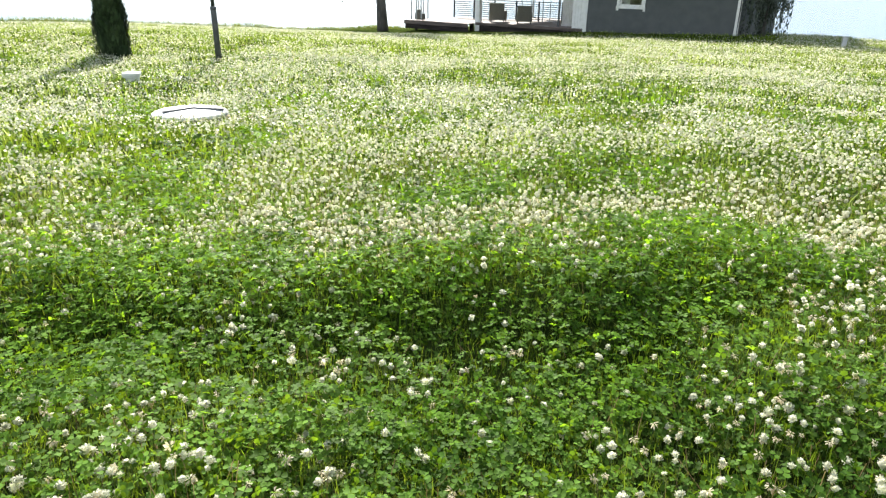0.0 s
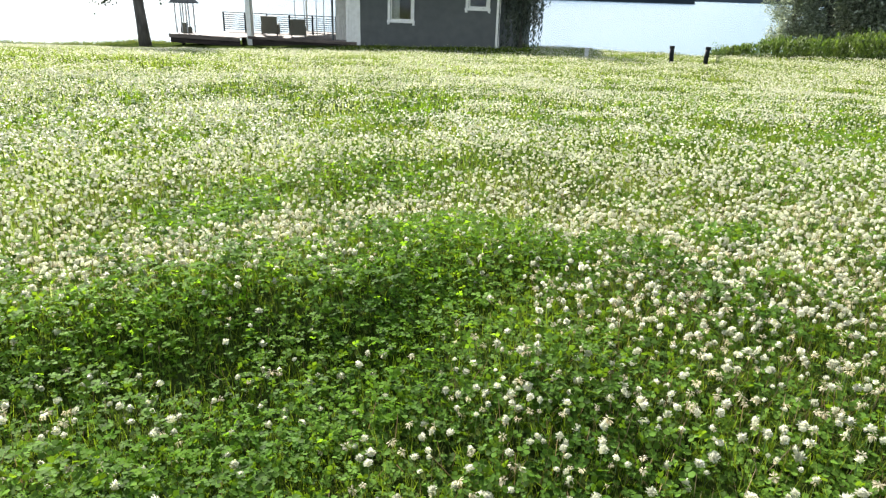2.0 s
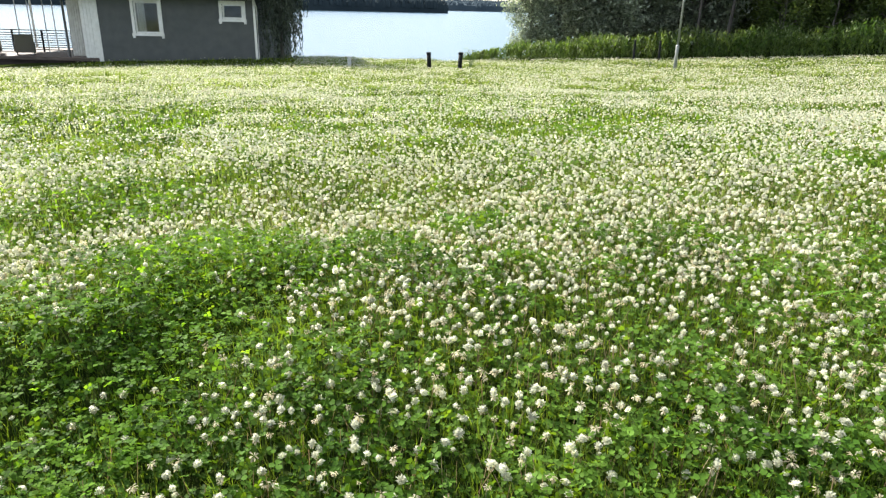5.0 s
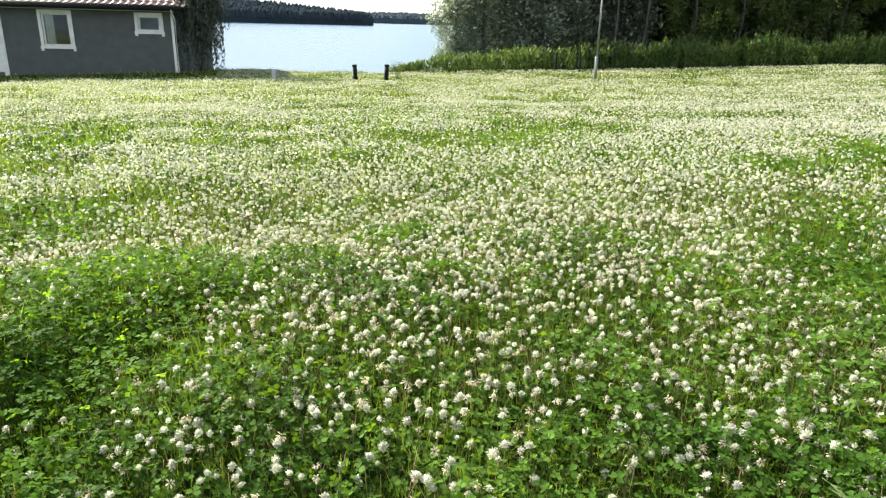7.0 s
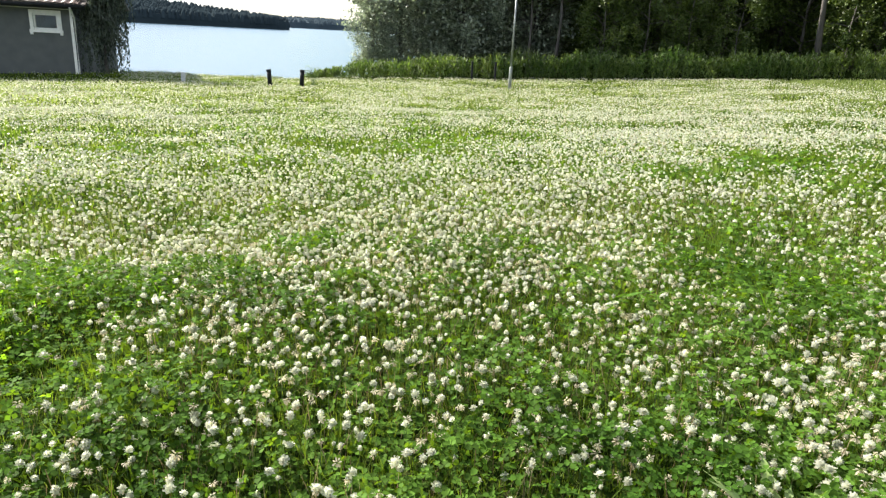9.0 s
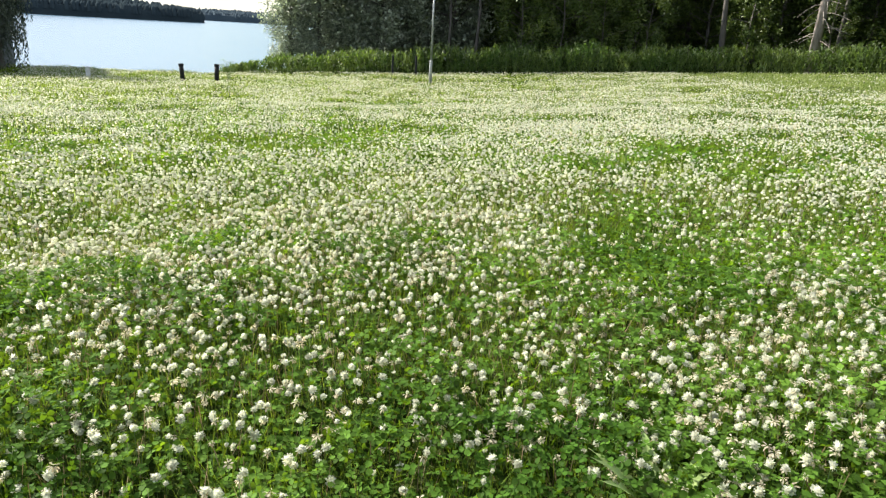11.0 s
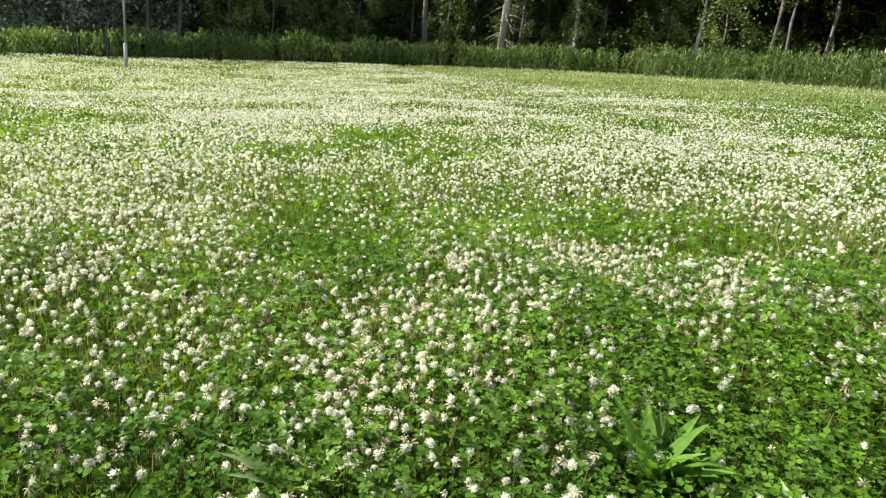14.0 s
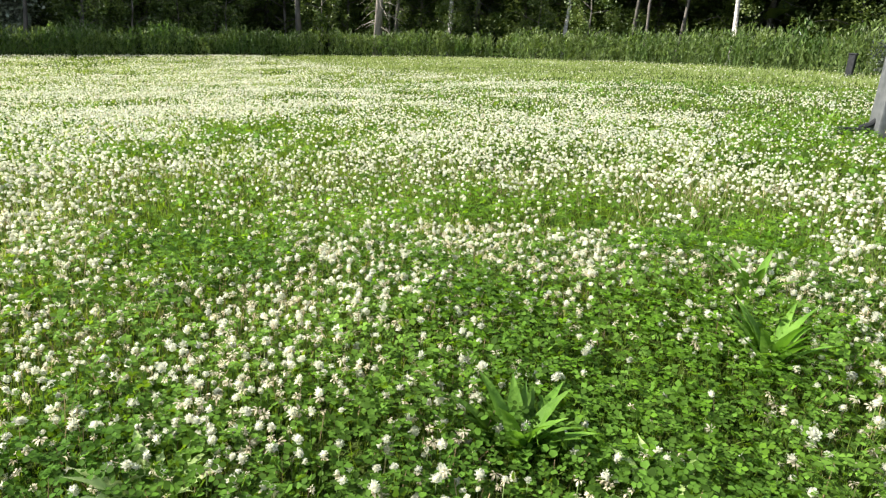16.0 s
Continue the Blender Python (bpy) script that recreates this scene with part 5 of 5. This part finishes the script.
def leaves(name, r0, r1, per, size, fine, low, high, label):
    p = sprinkle(r0, r1, per)
    p[:, 2] += (low + (high - low) * U(0, 1, len(p)) ** 0.6) * (0.30 + 1.3 * value_noise(p[:, 0], p[:, 1], 0.20, 8))
    p[:, 2] += 0.03 * lush(p[:, 0], p[:, 1])
    v, f = trefoil(fine)
    ob = scatter(name, v, f, p, U(0, 6.3, len(p)), np.random.normal(0, 0.7, len(p)), size * U(0.55, 1.35, len(p)), M_CLOVER)
    return tagged(ob, label, "clover", kind="stuff")


def blades(name, r0, r1, per, width, tall, label, keep=None, mat=None):
    p = sprinkle(r0, r1, per, keep)
    cnt = len(p)
    h = tall * U(0.5, 1.25, cnt) * (1 - 0.6 * spots(p[:, 0], p[:, 1], SHORT))
    v, f = (BLADE, [(0, 1, 2), (0, 2, 3), (3, 2, 4)]) if r0 < 3 else ([(-0.6, 0, 0), (0.6, 0, 0), (0.0, 0.4, 1.0)], [(0, 1, 2)])
    ob = scatter(name, v, f, p, U(0, 6.3, cnt), np.random.normal(0, 0.35, cnt), np.stack([np.full(cnt, width) * U(0.7, 1.3, cnt), h * U(0.3, 1.2, cnt), h], -1), mat or M_GRASS)
    return tagged(ob, label, "grass", kind="stuff")


CARPET = "thick carpet of green three-part clover leaves"
leaves("clover_leaves", 1.0, 2.0, 2600, 0.0235, True, 0.010, 0.115, CARPET)
leaves("clover_leaves", 2.0, 3.6, 1650, 0.0270, False, 0.010, 0.115, CARPET)
leaves("clover_leaves", 3.6, 6.0, 430, 0.0385, False, 0.015, 0.080, CARPET)
leaves("clover_leaves", 6.0, 8.5, 170, 0.057, False, 0.015, 0.080, CARPET)
p = sprinkle(8.5, 17, 95)
p[:, 2] += U(0.02, 0.07, len(p))
tagged(scatter("clover_leaves", [(-0.5, 0, 0), (0, -0.4, 0.05), (0.5, 0, 0), (0, 0.4, 0.05)], [(0, 1, 2, 3)], p, U(0, 6.3, len(p)), np.random.normal(0, 0.5, len(p)), U(0.05, 0.10, len(p)), M_CLOVER), CARPET, "clover", kind="stuff")
blades("lawn_grass", 1.0, 3.0, 2700, 0.0030, 0.100, "fine green grass blades between clover leaves")
blades("lawn_grass", 3.0, 5.2, 1600, 0.0050, 0.105, "fine green grass blades between clover leaves")
blades("lawn_grass", 5.2, 9, 750, 0.0080, 0.100, "fine green grass blades between clover leaves")
blades("lawn_grass", 9, 34, 75, 0.022, 0.110, "fine green grass of the lawn farther off")
# paler blades added between the flowers to lighten the lawn
blades("seed_grass", 3.0, 5.2, 520, 0.0065, 0.120, "pale grass blades lightening the lawn among the clover", richness, M_PALE_GRASS)
blades("seed_grass", 5.2, 34, 120, 0.018, 0.135, "pale grass blades lightening the lawn among the clover", lambda x, y: np.maximum(richness(x, y), np.maximum(0.75 * spots(x, y, SHORT), 0.9 * np.clip((x - 12.4 - 0.10 * y) / 1.2, 0, 1))), M_PALE_GRASS)


tuft = sprinkle(2.6, 13, 120, lush)
cnt = len(tuft)
hb = U(0.07, 0.15, cnt)
tagged(scatter("lush_grass", BLADE, [(0, 1, 2), (0, 2, 3), (3, 2, 4)], tuft, U(0, 6.3, cnt), np.random.normal(0, 0.4, cnt), np.stack([U(0.008, 0.016, cnt), hb * 0.9, hb], -1), M_LUSH_LIT),
       "tufts of lush green grass, brightened as if sunlit, where few clovers bloom", "grass", kind="stuff")
# clover leaves in the brightened green, kept off the shaded ground by the path
p = np.concatenate([sprinkle(1.8, 4.5, 2100, lambda x, y: lush(x, y) ** 1.4), sprinkle(4.5, 9, 850, lambda x, y: lush(x, y) ** 1.6)])
p[:, 2] += U(0.05, 0.14, len(p))
v, f = trefoil(False)
tagged(scatter("lush_clover", v, f, p, U(0, 6.3, len(p)), np.random.normal(0, 0.45, len(p)), U(0.018, 0.032, len(p)), M_LUSH_LIT), "lush green clover leaves, brightened as if sunlit, where few flowers stand", "clover", kind="stuff")
# a closed carpet of leaves towards the wood
p = sprinkle(1.1, 3.4, 1000, lambda x, y: np.clip((x - 0.8) / 0.4, 0, 1) * np.clip((1.7 - y) / 0.5, 0, 1))
p[:, 2] += U(0.065, 0.12, len(p))
tagged(scatter("clover_leaves", v, f, p, U(0, 6.3, len(p)), np.random.normal(0, 0.4, len(p)), U(0.016, 0.032, len(p)), M_CLOVER), CARPET, "clover", kind="stuff")
# withered stalks among the clover
p = sprinkle(1.0, 5.5, 430, richness)
cnt = len(p)
tagged(scatter("dry_stalks", [(-0.5, 0, 0), (0.5, 0, 0), (0.3, 0.15, 1.0), (-0.3, 0.15, 1.0)], [(0, 1, 2, 3)], p, U(0, 6.3, cnt), np.random.normal(0, 0.45, cnt), np.stack([U(0.0018, 0.0034, cnt), U(0.02, 0.10, cnt), U(0.06, 0.15, cnt)], -1), M_STRAW),
       "thin withered brown stalks among the clover", "dry stalks", kind="stuff")
# the lawn goes on behind the path
def behind(per, reach=9.0):
    cnt = int(per * math.pi * reach * reach)
    r, b = reach * np.sqrt(U(0, 1, cnt)), U(-math.pi, math.pi, cnt)
    ok = (np.abs(b) > radians(96.5)) | (r < 1.02)
    x, y = EYE[0] + r[ok] * np.sin(b[ok]), EYE[1] + r[ok] * np.cos(b[ok])
    return np.stack([x, y, height(x, y)], -1)


p = behind(260)
p[:, 2] += U(0.01, 0.07, len(p))
tagged(scatter("clover_leaves", [(-0.5, 0, 0), (0, -0.4, 0.05), (0.5, 0, 0), (0, 0.4, 0.05)], [(0, 1, 2, 3)], p, U(0, 6.3, len(p)), np.random.normal(0, 0.5, len(p)), U(0.03, 0.07, len(p)), M_CLOVER), CARPET, "clover", kind="stuff")
p = behind(260)
cnt = len(p)
tagged(scatter("lawn_grass", [(-0.6, 0, 0), (0.6, 0, 0), (0.0, 0.4, 1.0)], [(0, 1, 2)], p, U(0, 6.3, cnt), np.random.normal(0, 0.35, cnt), np.stack([U(0.006, 0.012, cnt), U(0.03, 0.10, cnt), U(0.05, 0.10, cnt)], -1), M_GRASS),
       "fine green grass blades between clover leaves", "grass", kind="stuff")
p = behind(300)
p = p[np.random.rand(len(p)) < 0.55 * richness(p[:, 0], p[:, 1])]
p = p[np.hypot(p[:, 0] - EYE[0], p[:, 1] - EYE[1]) > 0.9]
p[:, 2] += U(0.05, 0.09, len(p))
v, f = ball_shape(1, 5, 0.3)
tagged(scatter("clover_blooms", v, f, p, U(0, 6.3, len(p)), np.random.normal(0, 0.4, len(p)), 0.0138 * U(0.6, 1.2, len(p)), M_BLOOM), "white clover flowers standing above the leaves", "clover flowers", kind="stuff")


def bloom_places(r0, r1, per):
    p = sprinkle(r0, r1, per, richness)
    near = np.hypot(p[:, 0] - EYE[0], p[:, 1] - EYE[1])
    p = p[np.random.rand(len(p)) < np.interp(near, [1.0, 2.0, 2.8, 4.0], [0.24, 0.55, 1.0, 1.0]) + 0.55 * ((p[:, 0] > 0.9) & (p[:, 1] < 1.5))]
    p[:, 2] += U(0.07, 0.125, len(p))
    return p


def withered(p):
    """Which of the flowers have faded: more of them towards the wood."""
    far = np.clip((np.hypot(p[:, 0], p[:, 1]) - 2.8) / 2.5, 0, 1)
    return np.random.rand(len(p)) < (0.32 + 0.22 * np.clip((p[:, 0] - 0.5) / 3.0, 0, 1)) * (1 - 0.7 * far)


def blooms(name, p, shape, size, mat, label):
    v, f = shape
    cnt = len(p)
    ob = scatter(name, v, f, p, U(0, 6.3, cnt), np.random.normal(0, 0.5, cnt), size * U(0.55, 1.2, cnt)[:, None] * U(0.78, 1.2, (cnt, 3)), mat)
    return tagged(ob, label, "clover flowers", kind="stuff")


FRESH_LABEL, FADED_LABEL = "white clover flowers standing above the leaves", "faded pinkish brown clover flowers with hanging florets"
p = bloom_places(1.0, 4.2, 820)
dist = np.hypot(p[:, 0] - EYE[0], p[:, 1] - EYE[1])
order = np.argsort(dist)
single, p = p[order[:300]], p[order[300:]]
old = withered(p)
dist = np.hypot(p[:, 0] - EYE[0], p[:, 1] - EYE[1])
near, middle = ~old & (dist < 2.4), ~old & (dist >= 2.4) & (dist < 3.2)
blooms("clover_blooms", p[near], cored(22, 1), 0.0136, M_BLOOM, FRESH_LABEL)
blooms("clover_blooms", p[middle], cored(14, 6), 0.0136, M_BLOOM, FRESH_LABEL)
blooms("clover_blooms", p[~old & (dist >= 3.2)], cored(4, 5), 0.0134, M_BLOOM, FRESH_LABEL)
blooms("clover_blooms_faded", p[old], bloom_shape(14, 2, True), 0.0150, M_FADED, FADED_LABEL)
# the lowest florets of many fresh heads have wilted and hang
skirt = p[(near | middle) & (np.random.rand(len(p)) < 0.4)] - np.array([0, 0, 0.003])
blooms("clover_blooms_faded", skirt, bloom_shape(9, 3, True), 0.0125, M_FADED, FADED_LABEL)
stalks = p - np.array([0, 0, 0.1])
cnt = len(stalks)
tagged(scatter("clover_stalks", [(-0.5, 0, 0), (0.5, 0, 0), (0.4, 0, 1), (-0.4, 0, 1)], [(0, 1, 2, 3)], stalks, U(0, 6.3, cnt), np.zeros(cnt), np.stack([np.full(cnt, 0.0022)] * 2 + [np.full(cnt, 0.1)], -1), M_STEM), "thin green clover stalks", "clover stalks", kind="stuff")
# farther off the heads are simpler
for r0, r1, per, fresh, faded, size in ((4.2, 6.4, 680, ball_shape(2, 5, 0.2), bloom_shape(6, 4, True), 0.0130), (6.4, 10, 600, ball_shape(1, 5, 0.2), ball_shape(1, 4, 0.3), 0.0138),
                                        (10, 16, 390, ball_shape(1, 4, 0.3), ball_shape(1, 3, 0.3), 0.0153), (16, 34, 115, ball_shape(1, 3, 0.2), ball_shape(1, 3, 0.2), 0.0225)):
    p = bloom_places(r0, r1, per)
    old = withered(p)
    blooms("clover_blooms", p[~old], fresh, size, M_BLOOM, FRESH_LABEL)
    blooms("clover_blooms_faded", p[old], faded, size, M_FADED, FADED_LABEL)


# broad-leaved weeds
def rosette(name, x, y, leaf_count, long, wide, rise, label, lobed=False, seed=1, mat=None):
    rnd = random.Random(seed)
    r = thing(name, on_ground(x, y), label, "weed")
    for i in range(leaf_count):
        bm = bmesh.new()
        a = i * 2.4 + rnd.uniform(-0.3, 0.3)
        ll, ww, up = long * rnd.uniform(0.7, 1.1), wide * rnd.uniform(0.8, 1.15), rise * rnd.uniform(0.7, 1.15)
        rows, steps = [], 11
        for k in range(steps + 1):
            t = k / steps
            w = ww * math.sin(math.pi * min(1, 0.06 + 0.94 * t) ** 0.8) * (0.25 if t < 0.22 else 1.0)
            if lobed:
                w *= 1.0 if k % 2 else 0.45
            out = ll * (t * math.cos(up * (1 - 0.25 * t)))
            z = ll * t * math.sin(up * (1 - 0.35 * t))
            wave = 0.06 * ww * math.sin(k * 2.1 + i)
            rows.append([bm.verts.new((s * w, out, z + abs(s) * w * 0.35 + wave * s)) for s in (-1, -0.45, 0, 0.45, 1)])
        for p0, p1 in zip(rows, rows[1:]):
            for k in range(4):
                bm.faces.new((p0[k], p0[k + 1], p1[k + 1], p1[k]))
        bmesh.ops.rotate(bm, matrix=Matrix.Rotation(a, 3, "Z"), verts=bm.verts)
        part("leaf", bm, mat or M_DOCK, r, smooth=True)
    return r


DOCK = "bright green broad-leaved dock plant rising from the clover"
for x, y, cnt, long, wide, rise, seed in ((1.73, 0.46, 28, 0.26, 0.023, 1.27, 4), (2.60, 0.22, 22, 0.28, 0.022, 1.27, 5), (3.02, 0.46, 9, 0.25, 0.019, 1.25, 6), (1.06, 2.36, 8, 0.24, 0.017, 1.15, 7),
                                          (-0.42, 3.29, 7, 0.22, 0.024, 1.0, 11), (-0.22, 3.36, 6, 0.22, 0.022, 1.1, 12), (1.14, 1.07, 7, 0.20, 0.020, 0.75, 13)):
    tagged(rosette("dock_plant", x, y, cnt, long, wide, rise, DOCK, seed=seed), group="dock plants")
for x, y, seed in ((1.02, 0.91, 8), (1.86, 0.12, 9)):
    tagged(rosette("dandelion_plant", x, y, 14, 0.22, 0.028, 0.95, "pale green dandelion with long toothed leaves in the clover", True, seed, M_PALE), group="dandelions")
tagged(rosette("grass_tuft", -0.64, 2.70, 14, 0.24, 0.006, 1.25, "tuft of long bright grass blades among the clover", seed=14, mat=M_LUSH_LIT), group="grass tufts")
tagged(rosette("grass_tuft", 1.62, 2.05, 12, 0.22, 0.006, 1.25, "tuft of long bright grass blades among the clover", seed=15, mat=M_LUSH_LIT), group="grass tufts")

# long grass along the bank above the water
bank = []
for b in np.concatenate([U(-112, -50, 14000), U(-50, -3, 4200)]):
    r = float(crest(b)) + np.random.normal(0.3, 0.55)
    bank.append((r * math.sin(radians(b)), r * math.cos(radians(b)), 0.34 if b < -52 else 0.20))
bank = np.array(bank)
hb = bank[:, 2] * U(0.5, 1.15, len(bank)) * (0.6 + 0.7 * value_noise(bank[:, 0], bank[:, 1], 2.5, 12))
base = np.stack([bank[:, 0], bank[:, 1], height(bank[:, 0], bank[:, 1])], -1)
tagged(scatter("bank_grass", BLADE, [(0, 1, 2), (0, 2, 3), (3, 2, 4)], base, U(0, 6.3, len(base)), np.random.normal(0, 0.35, len(base)), np.stack([np.full(len(base), 0.026), hb * 0.9, hb], -1), M_REED),
       "long uncut grass along the bank above the lake", "long grass", kind="stuff")

# the clover flowers nearest the path, one by one
HEADS = []
for k in range(8):
    old = k > 5
    v, f = bloom_shape(40 if not old else 26, 30 + k, old)
    if not old:
        bv, bf = ball_shape(2, 7, 0.6)
        f = f + [tuple(i + len(v) for i in t) for t in bf]
        v = v + [(x * 0.77, y * 0.77, z * 0.77) for x, y, z in bv]
    me = bpy.data.meshes.new("head")
    me.from_pydata([(x * 0.0136, y * 0.0136, z * 0.0136) for x, y, z in v], [], f)
    me.materials.append(M_FADED if old else M_BLOOM)
    HEADS.append(me)
v, f = bloom_shape(12, 44, True)
SKIRT = bpy.data.meshes.new("wilted_florets")
SKIRT.from_pydata([(x * 0.0136, y * 0.0136, z * 0.0136 - 0.002) for x, y, z in v], [], f)
SKIRT.materials.append(M_FADED)
bm = tube(bmesh.new(), [(0, 0, -0.115), (0.004, 0.002, -0.05), (0, 0, 0)], [0.0013, 0.0012, 0.0011], 5)
STALK = bpy.data.meshes.new("stalk")
bm.to_mesh(STALK)
bm.free()
STALK.materials.append(M_STEM)
for x, y, z in single:
    k = random.randrange(6) if random.random() < 0.72 else 6 + random.randrange(2)
    s = random.uniform(0.72, 1.18)
    flower = thing("clover_flower", pose(x, y, z, random.gauss(0, 12), random.gauss(0, 12), random.uniform(0, 360)),
                   "faded pinkish clover flower on a thin stalk" if k > 5 else "round white clover flower on a thin stalk", "clover flower", "clover flowers near the path")
    head = new("head", HEADS[k])
    head.parent, head.scale = flower, (s, s, s)
    if k < 6 and random.random() < 0.4:
        skirt = new("wilted_florets", SKIRT)
        skirt.parent, skirt.scale = flower, (s, s, s)
    stalk = new("stalk", STALK)
    stalk.parent = flower
